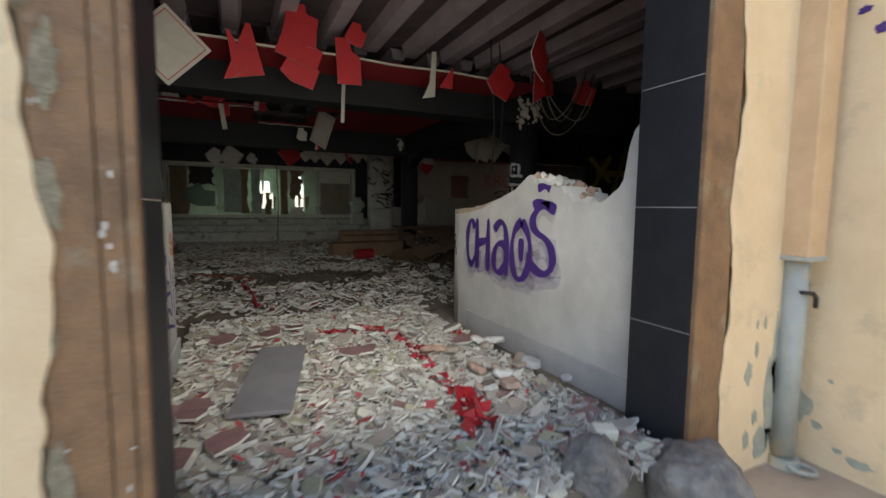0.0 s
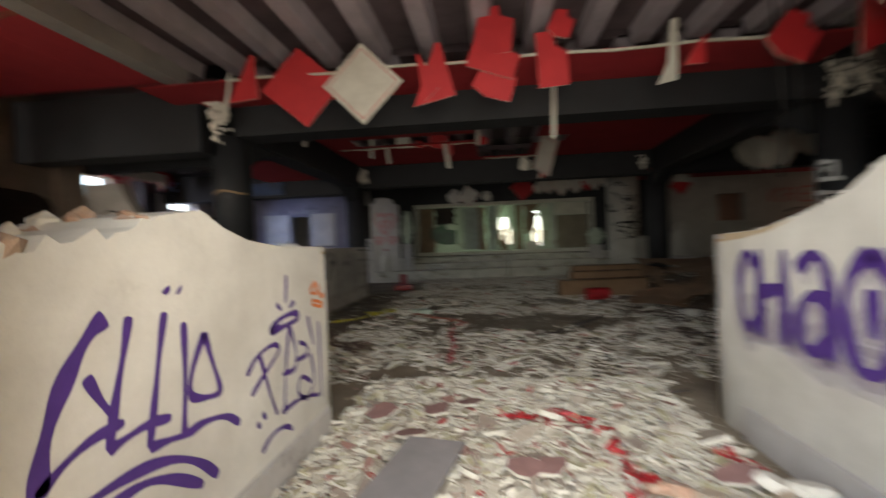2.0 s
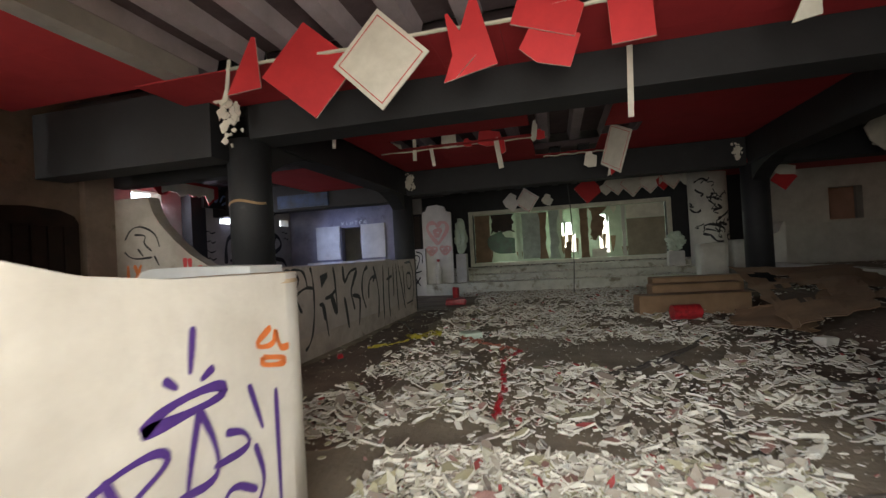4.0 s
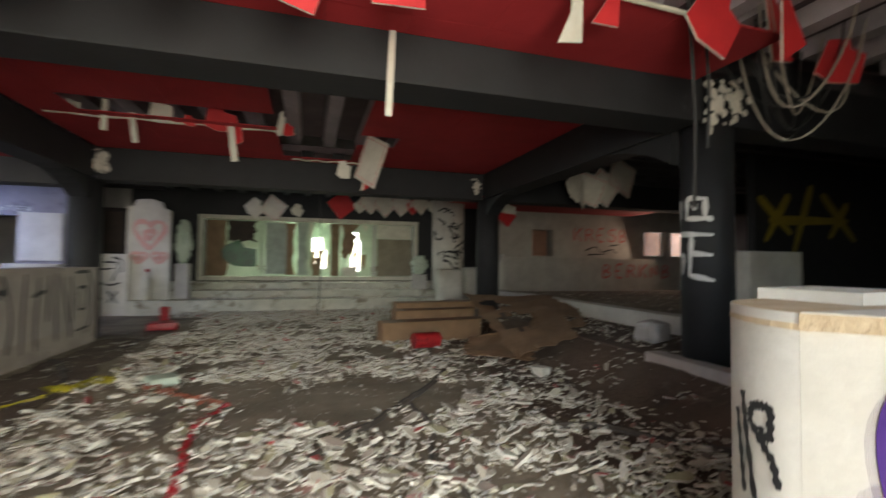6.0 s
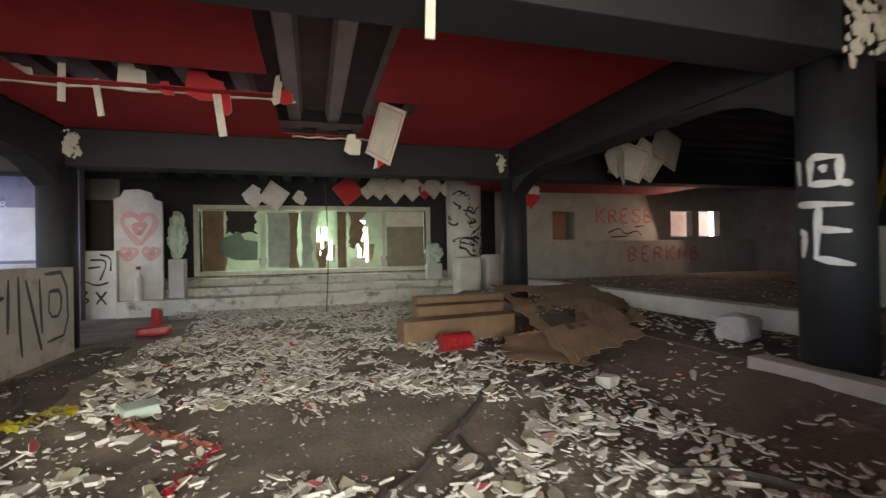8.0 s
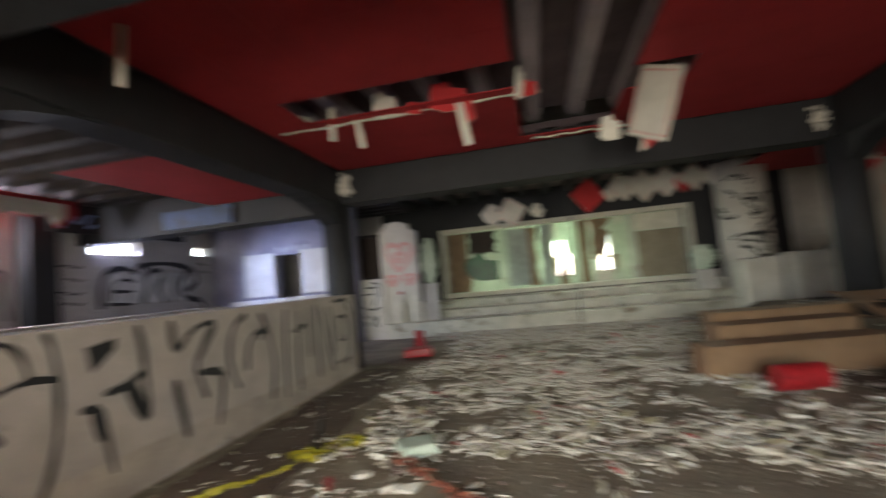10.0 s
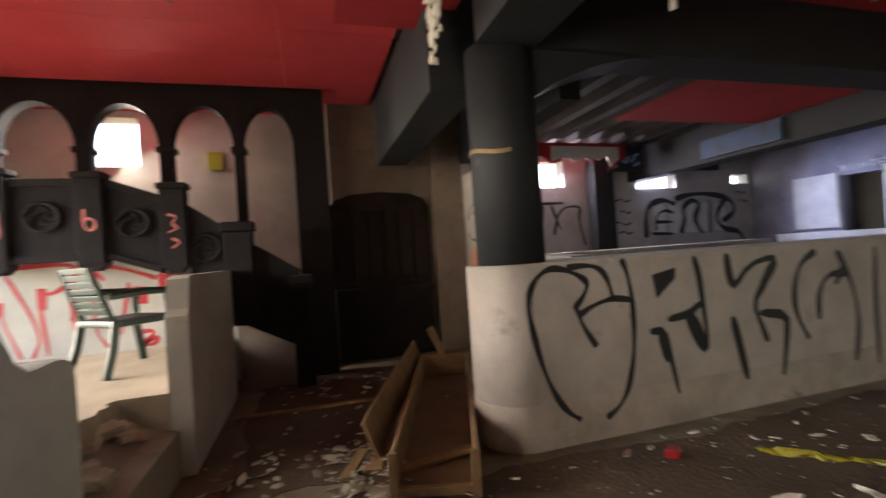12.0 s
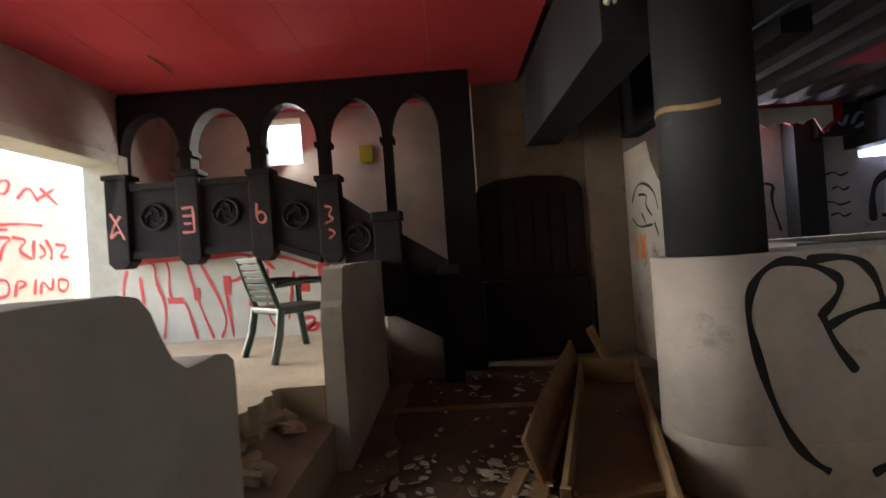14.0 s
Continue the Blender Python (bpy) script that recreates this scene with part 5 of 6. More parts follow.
for x0, y0, x1, y1, z1 in ((0, -0.25, 2.4, -0.222, 0.25), (0, 0.222, 2.4, 0.25, 0.25), (0, -0.22, 0.04, 0.22, 0.06), (2.37, -0.22, 2.4, 0.22, 0.25), (-0.032, -0.25, -0.002, -0.2, 0.27), (-0.032, 0.2, -0.002, 0.25, 0.27)):
    bm = bmesh.new()
    box(bm, x0, y0, 0.01, x1, y1, z1, 0.004)
    part("board", bm, LATH, trough)
bm = bmesh.new()
box(bm, 0.042, -0.22, 0.01, 2.368, 0.22, 0.03)
part("bottom", bm, BROWN_BOARD, trough)


def plank(x, y, z, l, w, yaw, tilt=0.0, roll=0.0, bow=0.0):
    """A sawn board, bowed along its length where it has warped."""
    bm = bmesh.new()
    box(bm, -l / 2, -w / 2, -0.012, l / 2, w / 2, 0.012)
    bmesh.ops.subdivide_edges(bm, edges=[e for e in bm.edges if e.calc_length() > l * 0.9], cuts=12, use_grid_fill=True)
    for v in bm.verts:
        v.co.z += bow * (v.co.x / l) ** 2 + 0.006 * noise.noise(Vector((v.co.x * 4, w, l)))
        v.co.y += bow * 0.4 * (v.co.x / l) ** 2 + 0.008 * noise.noise(Vector((v.co.x * 7, 3, l)))
    ob = part("plank", bm, LATH)
    ob.matrix_world = pose(x, y, z, 0, 0, yaw) @ pose(0, 0, 0, roll, tilt, 0)
    tagged(ob, "loose raw wooden plank lying among debris", "plank", "loose planks")


plank(-3.72, 6.36, 0.17, 2.1, 0.27, 158, -3, 70, 0.2)
plank(-3.3, 6.25, 0.03, 1.5, 0.1, 160)
plank(-2.72, 5.9, 0.04, 0.3, 0.07, 150, -8)
plank(-4.05, 5.75, 0.02, 1.5, 0.05, 88)
plank(-4.55, 6.98, 0.36, 0.36, 0.2, 60, 65)
plank(-2.55, 6.4, 0.05, 0.5, 0.08, 95, -4)

# ---- far end: stage, screen and what stands on it ----
STAGE = mat("grimy_stage_plaster", (0.56, 0.55, 0.46), (0.4, 0.39, 0.32), 2.6, 0.9, 0.5, 30, dirt=(0.2, 0.17, 0.12), dirt_at=0.52)
for i, (y0, y1, z) in enumerate(((16.1, 16.75, 0.36), (16.752, 17.3, 0.56), (17.302, 18.1, 0.75))):
    bm = bmesh.new()
    box(bm, -3.3, y0, 0, 6.9, y1, z, 0.012)
    structure("stage_step_%d" % (i + 1), bm, STAGE, "worn white stage step littered with debris", "stage")
bm = wall_bm("x", -9.3, 6.6, 18.12, 18.4, 0, 4.3, [(-2.05, 4.27, 0.9, 2.62)])
structure("wall_stage", bm, BLACK_PAINT, "black painted far wall with a wide framed opening", "wall")
bm = wall_bm("x", 6.602, 17.3, 18.12, 18.4, 0, 4.3, [(8.7, 9.55, 1.68, 2.64), (13.6, 14.6, 1.75, 2.7), (14.9, 15.9, 1.75, 2.7)])
wall_north = structure("wall_north", bm, WHITE_WALL, "stained white far wall with small window openings", "wall")
screen = tagged(new("window_1"), "wide off-white framed interior window with broken boards behind", "window", "", "structure")
for x0, x1, z0, z1 in ((-2.18, -2.05, 0.79, 2.73), (4.27, 4.4, 0.79, 2.73), (-2.05, 4.27, 2.61, 2.73), (-2.05, 4.27, 0.79, 0.91)):
    bm = bmesh.new()
    box(bm, x0 + 0.001, 18.02, z0, x1 - 0.001, 18.3, z1, 0.01)
    part("window_frame", bm, FRAME_WHITE, screen)
# boards and remnants standing in the opening
DUSTY_BOARD = mat("dusty_grey_board", (0.27, 0.24, 0.17), (0.2, 0.17, 0.12), 3.0, 0.8, 0.2)
GREY_SHEET = mat("grey_green_sheet", (0.33, 0.38, 0.34), (0.22, 0.26, 0.23), 4.0, 0.6, 0.2, dirt=(0.5, 0.52, 0.45), dirt_at=0.6)
for x0, x1, z0, z1, m, y, rag in ((-2.04, -1.47, 0.92, 2.6, BROWN_BOARD, 18.36, 0.03), (-1.45, -0.6, 1.9, 2.6, DARK_DOOR, 18.39, 0.14), (-0.55, -0.4, 0.92, 2.5, PALE_GREEN, 18.34, 0.03), (-0.36, 0.3, 0.98, 2.56, GREY_SHEET, 18.37, 0.05),
                                  (0.22, 0.52, 0.95, 2.56, BROWN_BOARD, 18.35, 0.1), (0.55, 0.92, 0.95, 2.6, GREY_SHEET, 18.38, 0.12), (1.02, 1.32, 0.92, 1.3, BROWN_BOARD, 18.36, 0.1), (1.6, 1.88, 0.92, 2.6, BROWN_BOARD, 18.35, 0.03),
                                  (1.9, 2.5, 1.42, 2.6, BROWN_BOARD, 18.36, 0.25), (1.95, 2.45, 0.92, 1.2, FRAME_WHITE, 18.38, 0.08), (2.93, 3.06, 0.92, 2.6, SHADE_WALL, 18.34, 0.03), (3.08, 4.26, 0.92, 2.14, DUSTY_BOARD, 18.33, 0.02), (3.08, 4.26, 2.15, 2.6, FRAME_WHITE, 18.34, 0.02)):
    bm = bmesh.new()
    n = 12
    low = [(x0 + (x1 - x0) * i / n, z0 + (rag * rnd.random() if z0 > 1.3 else 0)) for i in range(n + 1)]
    right = [(x1 - rag * rnd.random(), z0 + (z1 - z0) * i / 9) for i in range(1, 9)]
    left = [(x0 + rag * 0.5 * rnd.random(), z1 - (z1 - z0) * i / 9) for i in range(1, 9)]
    prism(bm, low + right + [(x1, z1), (x0, z1)] + left, "y", y, y + 0.02)
    part("board", bm, m, screen)
bm = bmesh.new()
prism(bm, [(-0.62, 1.2)] + [(-1.05 - 0.55 * math.sin(a), 1.62 - 0.42 * math.cos(a)) for a in [i * 0.26 for i in range(9)]] + [(-1.1, 2.02), (-0.95, 1.78), (-0.62, 1.74)], "y", 18.35, 18.37)
part("curtain", bm, GREEN_GLASSY, screen, "dark green torn curtain")
for k in range(16):
    x, w, h = -1.5 + k * 0.3 + rnd.uniform(-0.1, 0.1), rnd.uniform(0.08, 0.24), rnd.uniform(0.2, 0.6)
    z = 2.6 if k % 3 else 0.93 + h
    bm = bmesh.new()
    prism(bm, [(x, z), (x + w, z), (x + w * rnd.uniform(0.6, 1), z - h * rnd.uniform(0.4, 0.8)), (x + w * rnd.uniform(0.2, 0.6), z - h), (x + w * 0.1, z - h * rnd.uniform(0.3, 0.7))], "y", 18.395, 18.402)
    part("torn_sheet", bm, (BROWN_BOARD, PALE_GREEN, FRAME_WHITE)[k % 3], screen)
# room behind the opening
bm = wall_bm("x", -4, 7, 22.0, 22.2, 0, 4.3, [(1.05, 1.6, 1.1, 2.35), (2.55, 2.95, 1.0, 2.6)])
structure("wall_back_room", bm, PALE_GREEN, "pale green stained wall of the back room with bright openings", "wall")
for k in range(9):
    x, w, h = 0.95 + (k % 5) * 0.16 + (1.55 if k > 5 else 0), rnd.uniform(0.12, 0.3), rnd.uniform(0.3, 0.9)
    z = (2.64 if k > 5 else 2.4) if k % 2 else 0.98 + h
    bm = bmesh.new()
    prism(bm, [(x, z), (x + w, z), (x + w * 0.8, z - h * 0.5), (x + w * rnd.uniform(0.2, 0.7), z - h), (x + w * 0.1, z - h * 0.6)], "y", 21.94, 21.96)
    tagged(part("torn_lining", bm, (BROWN_BOARD, PALE_GREEN)[k % 2]), "torn strip of lining hanging in a bright opening", "lining", "torn lining strips")
for x0, x1 in ((-4.2, -4.0), (7.0, 7.2)):
    bm = bmesh.new()
    box(bm, x0, 18.42, 0, x1, 22.0, 4.3)
    structure("wall_back_room_side_%d" % (1 if x0 < 0 else 2), bm, PALE_GREEN, "stained side wall of the back room", "wall")
bm = bmesh.new()
box(bm, 0.85, 21.0, 0, 1.0, 21.99, 3.2)
structure("wall_back_room_pier", bm, PALE_GREEN, "stained pier in the back room", "wall")
# left of the stage: dark frame, heart board, ornaments
bm = bmesh.new()
box(bm, -4.3, 16.2, 0, -3.31, 16.34, 1.5)
half_wall_stage = structure("half_wall_3", bm, WHITE_WALL, "white low wall with black scribbles beside the stage", "half wall")
scrawl(half_wall_stage, ["-4.1,1.2 -3.95,1.32 -3.95,0.9", "-3.8,1.3 -3.45,1.3 -3.62,0.85", "-3.85,1.12 -3.6,1.15", "-4.15,0.8 -3.9,0.85 -3.7,0.72 -3.45,0.8", "-4.0,0.62 -3.98,0.3 -3.8,0.42 -3.98,0.48 -3.82,0.6 -4.0,0.62", "-3.7,0.6 -3.5,0.3", "-3.5,0.6 -3.7,0.32", "-3.62,1.42 -3.4,1.36 -3.42,1.05"], on_y(16.2), 0.045, BLACK_SPRAY)
heart_board = thing("heart_panel", "white upright panel with a sprayed red heart", "panel", (-2.9, 16.35, 0.32))
bm = bmesh.new()
prism(bm, [(-0.5, 0), (0.46, 0), (0.46, 2.3), (0.3, 2.36), (0.25, 2.5), (0.0, 2.58), (-0.3, 2.55), (-0.38, 2.4), (-0.5, 2.34)], "y", 0, 0.1)
part("board", bm, WHITE_WALL, heart_board)
spray(heart_board, ["heart"], lambda u, v, o=0.0: (u, -0.004 - o, v), -0.36, 1.3, 0.72, 0.78, 0.13, PALE_PINK)
spray(heart_board, ["heart", "heart"], lambda u, v, o=0.0: (u, -0.004 - o, v), -0.4, 0.95, 0.36, 0.3, 0.09, PALE_PINK)
window_dark = tagged(new("window_2"), "dark framed window opening beside the heart panel", "window", "", "structure")
for x0, x1, z0, z1 in ((-4.3, -4.22, 1.5, 2.65), (-3.5, -3.42, 1.5, 2.65), (-4.22, -3.5, 2.57, 2.65), (-4.22, -3.5, 1.501, 1.56)):
    bm = bmesh.new()
    box(bm, x0 + 0.001, 16.42, z0, x1 - 0.001, 16.5, z1, 0.006)
    part("window_frame", bm, PLANKS, window_dark)
bm = bmesh.new()
box(bm, -4.22, 16.5, 1.5, -3.5, 16.53, 2.6)
part("board", bm, DARK_DOOR, window_dark)
# plaster ornaments: clustered lumps on small pedestals
for x, y, z, h, w in ((-2.2, 16.6, 0.32, 1.75, 0.17), (4.2, 17.0, 0.52, 0.9, 0.22)):
    orn = thing("plaster_ornament", "pale moulded plaster ornament on a pedestal", "ornament", (x, y, z))
    bm = bmesh.new()
    box(bm, -w, -0.15, 0, w, 0.15, h * 0.55, 0.03)
    part("pedestal", bm, SHADE_WALL, orn)
    bm = bmesh.new()
    bmesh.ops.create_icosphere(bm, subdivisions=5, radius=1)
    for v in bm.verts:
        c = v.co.copy()
        k = 0.85 + 0.6 * noise.noise(c * 2.6 + Vector((x, 0, 0))) + 0.55 * abs(noise.noise(c * 4.5 + Vector((0, x, 0)))) - 0.3 * abs(noise.noise(c * 9))
        v.co = Vector((c.x * w * 1.1 * k, c.y * 0.14 * k, h * 0.55 + (c.z + 0.95) * h * 0.33 * (0.9 + 0.1 * k)))
    part("moulding", bm, PALE_GREEN, orn, smooth=True)
bottle = thing("white_canister", "white plastic canister with a red cap before the heart panel", "canister", (-2.9, 16.24, 0.362))
bm = bmesh.new()
for z0, z1, r0, r1 in ((0, 0.5, 0.1, 0.095), (0.5, 0.62, 0.095, 0.04), (0.62, 0.7, 0.038, 0.036)):
    cyl(bm, 0, 0, z0, z1, r0, r1, 20)
part("body", bm, FRAME_WHITE, bottle, smooth=False)
bm = bmesh.new()
cyl(bm, 0, 0, 0.701, 0.78, 0.05, 0.045, 16)
part("cap", bm, RED_FILM, bottle, "red screw cap")
# right of the stage
bm = bmesh.new()
cyl(bm, 5.1, 16.9, 0.52, 3.38, 0.5, n=32)
pillar = structure("column_6", bm, WHITE_WALL, "white pillar covered in black scribbles", "column", True)
on_pillar = lambda u, v, o=0.0: (5.1 + 0.506 * math.sin(u), 16.9 - 0.506 * math.cos(u), v)
ink = random.Random(41)
for k in range(30):
    u, v = ink.uniform(-1.2, 0.9), ink.uniform(1.35, 2.95)
    pts = [(u, v)]
    for _ in range(ink.randint(3, 6)):
        u, v = max(-1.4, min(1.2, u + ink.uniform(-0.35, 0.4))), v + ink.uniform(-0.13, 0.13)
        pts.append((u, v))
    scrawl(pillar, [" ".join("%.2f,%.2f" % p for p in pts)], on_pillar, ink.uniform(0.03, 0.08), BLACK_SPRAY)
for x0, x1, h in ((4.45, 5.15, 1.2), (5.25, 6.1, 1.25)):
    bm = bmesh.new()
    box(bm, x0, 15.6, 0, x1, 16.08, h, 0.1)
    tagged(part("plinth_block", bm, WHITE_WALL), "white rounded plaster block beside the stage", "block", "plaster blocks")
bm = bmesh.new()
prism(bm, [(6.12, 0), (6.45, 0), (6.45, 1.65), (6.38, 1.6), (6.3, 1.4), (6.12, 1.3)], "y", 15.6, 16.0)
tagged(part("curved_block", bm, WHITE_WALL), "white curved wall stub beside the stage", "block")

# ---- right bay ----
bm = bmesh.new()
box(bm, 6.0, 8.0, 0.352, 6.28, 15.38, 0.62, 0.012)
structure("kerb_1", bm, WHITE_WALL, "white painted kerb edging a raised floor", "kerb")
for k, (x0, y0, z0, x1, y1, z1) in enumerate(((4.46, 5.4, 0.15, 4.66, 7.6, 0.41), (5.02, 6.0, 0.352, 5.16, 6.85, 0.49))):
    bm = bmesh.new()
    box(bm, x0, y0, z0, x1, y1, z1, 0.015)
    structure("kerb_%d" % (k + 2), bm, HALF_WALL, "chipped pale kerb stone beside the black column", "kerb")
bm = bmesh.new()
box(bm, 4.55, 5.3, 0, 16.9, 15.4, 0.35)
structure("floor_right", bm, SOIL, "raised dirty floor of the right bay", "floor")
bm = bmesh.new()
box(bm, 6.281, 8.0, 0.352, 16.9, 15.38, 0.56)
structure("floor_right_upper", bm, FLOOR, "upper level of the raised right bay floor", "floor")
bm = bmesh.new()
n = 40
rows = []
for i in range(n + 1):
    y = 5.3 + 10.1 * i / n
    rows.append([bm.verts.new((x + 0.1 * noise.noise(Vector((x, y * 1.3, 0))), y, max(0.0, z + 0.08 * noise.noise(Vector((x * 3, y * 2, 4)))) if 0 < z < 0.35 else z)) for x, z in ((3.75, -0.02), (3.95, 0.06), (4.15, 0.16), (4.35, 0.26), (4.6, 0.352))])
for p, q in zip(rows, rows[1:]):
    for k in range(4):
        bm.faces.new((p[k], p[k + 1], q[k + 1], q[k]))
structure("floor_slope", bm, SOIL, "bank of trodden dirt along the raised floor", "floor", True)
bm = bmesh.new()
box(bm, 6.6, 17.5, 0, 16.9, 17.7, 1.6, 0.01)
wall_low = structure("half_wall_4", bm, WHITE_WALL, "stained white half wall with red scrawls", "half wall")
spray(wall_low, "BERKNB", on_y(17.5), 11.2, 0.9, 0.42, 0.5, 0.08, PINK_SPRAY)
spray(wall_north, "KRESB", on_y(18.12), 10.4, 2.25, 0.4, 0.5, 0.07, PINK_SPRAY)
scrawl(wall_north, ["10.9,1.9 11.4,2.1 11.6,1.8 12.1,2.0 12.3,1.8", "11.0,1.75 11.8,1.78", "12.0,2.1 12.4,2.15"], on_y(18.12), 0.05, BLACK_SPRAY)
# Partitions added to block light, so that the small far window stays dark.
for k, x in enumerate((7.9, 10.3)):
    bm = bmesh.new()
    box(bm, x, 18.41, 0, x + 0.15, 19.89, 4.3)
    structure("light_blocking_wall_%d" % (k + 1), bm, SHADE_WALL, "added partition keeping light from behind the small far window", "wall")
bm = bmesh.new()
box(bm, 6.0, 19.9, 0, 17.3, 20.1, 4.3)
structure("wall_outer_right", bm, mat("salmon_plaster", (0.75, 0.42, 0.3), (0.6, 0.32, 0.22), 2, 0.85, 0.2), "salmon coloured wall seen through the far windows", "wall")
bm = bmesh.new()
box(bm, 16.9, 1.96, 0, 17.2, 18.11, 4.3)
structure("wall_east", bm, SHADE_WALL, "dark side wall of the right bay", "wall")
bm = bmesh.new()
box(bm, 6.98, 8.4, 0.562, 8.02, 8.65, 1.57, 0.012)
structure("low_wall_5", bm, WHITE_WALL, "white low wall stub in the dark right bay", "low wall")
bm = bmesh.new()
box(bm, 8.6, 9.6, 0.562, 12.5, 9.75, 3.4)
wall_dark = structure("wall_dark", bm, BLACK_PAINT, "black partition with dull yellow scrawls in the right bay", "wall")
scrawl(wall_dark, ["8.7,2.62 9.5,1.95", "9.45,2.7 8.85,1.8", "10.03,2.9 9.55,1.61", "8.95,2.2 11.0,2.25", "10.3,2.75 11.2,1.85", "11.0,2.6 10.5,1.9"], on_y(9.6), 0.16, YELLOW_SPRAY)
# cables at the right
for k in range(9):
    bm = bmesh.new()
    x = 4.4 + rnd.uniform(-0.1, 0.35)
    y = 6.4 + rnd.uniform(-0.3, 0.3)
    w, d = rnd.uniform(0.6, 1.3), rnd.uniform(0.35, 0.75)
    tube(bm, [(x + w * t, y + 0.2 * math.sin(3 * t + k), 3.56 - (d + 0.35) * math.sin(math.pi * t) ** 0.7) for t in [i / 14 for i in range(15)]], 0.01, 5)
    tagged(part("cable", bm, PALE_CABLE if k % 2 else CABLE), "slack cable looping below the ceiling", "cable", "loose cables")
for x, y, z0 in ((3.5, 6.0, 1.75), (3.68, 6.05, 2.2), (1.15, 14.6, 0.1)):
    bm = bmesh.new()
    tube(bm, [(x + 0.06 * math.sin(t * 4), y + 0.05 * math.sin(t * 3), z0 + (3.68 - z0) * t) for t in [i / 14 for i in range(15)]], 0.012, 6)
    tagged(part("cable", bm, CABLE), "dark cable hanging from the ceiling", "cable", "hanging cables")

# ---- loose things on the floor ----
bm = bmesh.new()
box(bm, -0.165, -0.55, -0.012, 0.165, 0.55, 0.012, 0.004)
o = part("board_panel", bm, mat("grey_board", (0.24, 0.22, 0.22), (0.18, 0.17, 0.17), 3, 0.7, 0.1))
o.matrix_world = pose(0.235, 3.26, 0.115, 1.5, 0, -12)
tagged(o, "flat grey board lying on the rubble", "board")
# cardboard heap
for x, y, z, sx, sy, sz, yaw in ((3.0, 11.15, 0, 1.85, 0.35, 0.36, 8), (3.15, 11.6, 0, 1.5, 0.35, 0.5, 6), (3.3, 12.0, 0, 1.6, 0.35, 0.6, 4)):
    th = thing("cardboard_box", "flattened long brown cardboard box on the floor", "box", (x, y, z), yaw, "cardboard heap")
    bm = bmesh.new()
    box(bm, -sx / 2, -sy / 2, 0, sx / 2, sy / 2, sz, 0.02)
    part("body", bm, CARD, th)
    bm = bmesh.new()
    box(bm, -sx / 2, -sy / 2 - 0.12, sz + 0.004, sx / 2, sy / 2 - 0.1, sz + 0.012)
    part("flap", bm, CARD, th)


def sheet(corners, hole, name="cardboard_sheet"):
    """A buckled cardboard sheet between four corners, with a torn hole."""
    a, b, c, d = (Vector(p) for p in corners)
    n = 14
    bm = bmesh.new()
    grid = []
    for i in range(n + 1):
        row = []
        for j in range(n + 1):
            u, v = i / n, j / n
            p = (a * (1 - u) + b * u) * (1 - v) + (d * (1 - u) + c * u) * v
            edge = 0.05 if i in (0, n) or j in (0, n) else 0.0
            p += Vector((rnd.uniform(-edge, edge), rnd.uniform(-edge, edge), 0.07 * noise.noise(p * 1.7) + 0.02 * noise.noise(p * 5)))
            row.append(bm.verts.new(p))
        grid.append(row)
    for i in range(n):
        for j in range(n):
            if not any((i - hi) ** 2 / 4 + (j - hj) ** 2 < r * r * rnd.uniform(0.6, 1.2) for hi, hj, r in hole):
                bm.faces.new((grid[i][j], grid[i + 1][j], grid[i + 1][j + 1], grid[i][j + 1]))
    ob = part(name, bm, CARD)
    s = ob.modifiers.new("thickness", "SOLIDIFY")
    s.thickness = 0.008
    tagged(ob, "torn sheet of brown cardboard slumped over the heap", "cardboard", "cardboard heap")


sheet([(3.5, 8.8, 0.14), (4.4, 8.75, 0.4), (5.85, 11.9, 0.68), (4.0, 12.2, 0.74)], [(5, 5, 2.1), (3, 10, 1.1)])
sheet([(3.0, 9.4, 0.08), (3.8, 8.9, 0.06), (4.1, 9.9, 0.3), (3.4, 10.3, 0.16)], [])
sheet([(4.2, 9.9, 0.34), (4.9, 9.3, 0.46), (5.9, 11.0, 0.52), (5.6, 11.8, 0.64)], [(9, 4, 1.3)])
o_can = thing("red_canister", "bright red plastic canister lying on its side", "canister", (2.72, 10.35, 0.14), 8)
bm = bmesh.new()
cyl(bm, 0, 0, -0.22, 0.2, 0.12, n=24)
bmesh.ops.rotate(bm, verts=bm.verts, matrix=Matrix.Rotation(radians(90), 3, "Y"))
part("body", bm, RED_FILM, o_can, smooth=False)
bm = bmesh.new()
cyl(bm, 0, 0, 0.2, 0.24, 0.06, n=16)
bmesh.ops.rotate(bm, verts=bm.verts, matrix=Matrix.Rotation(radians(90), 3, "Y"))
part("cap", bm, RED_FILM, o_can)
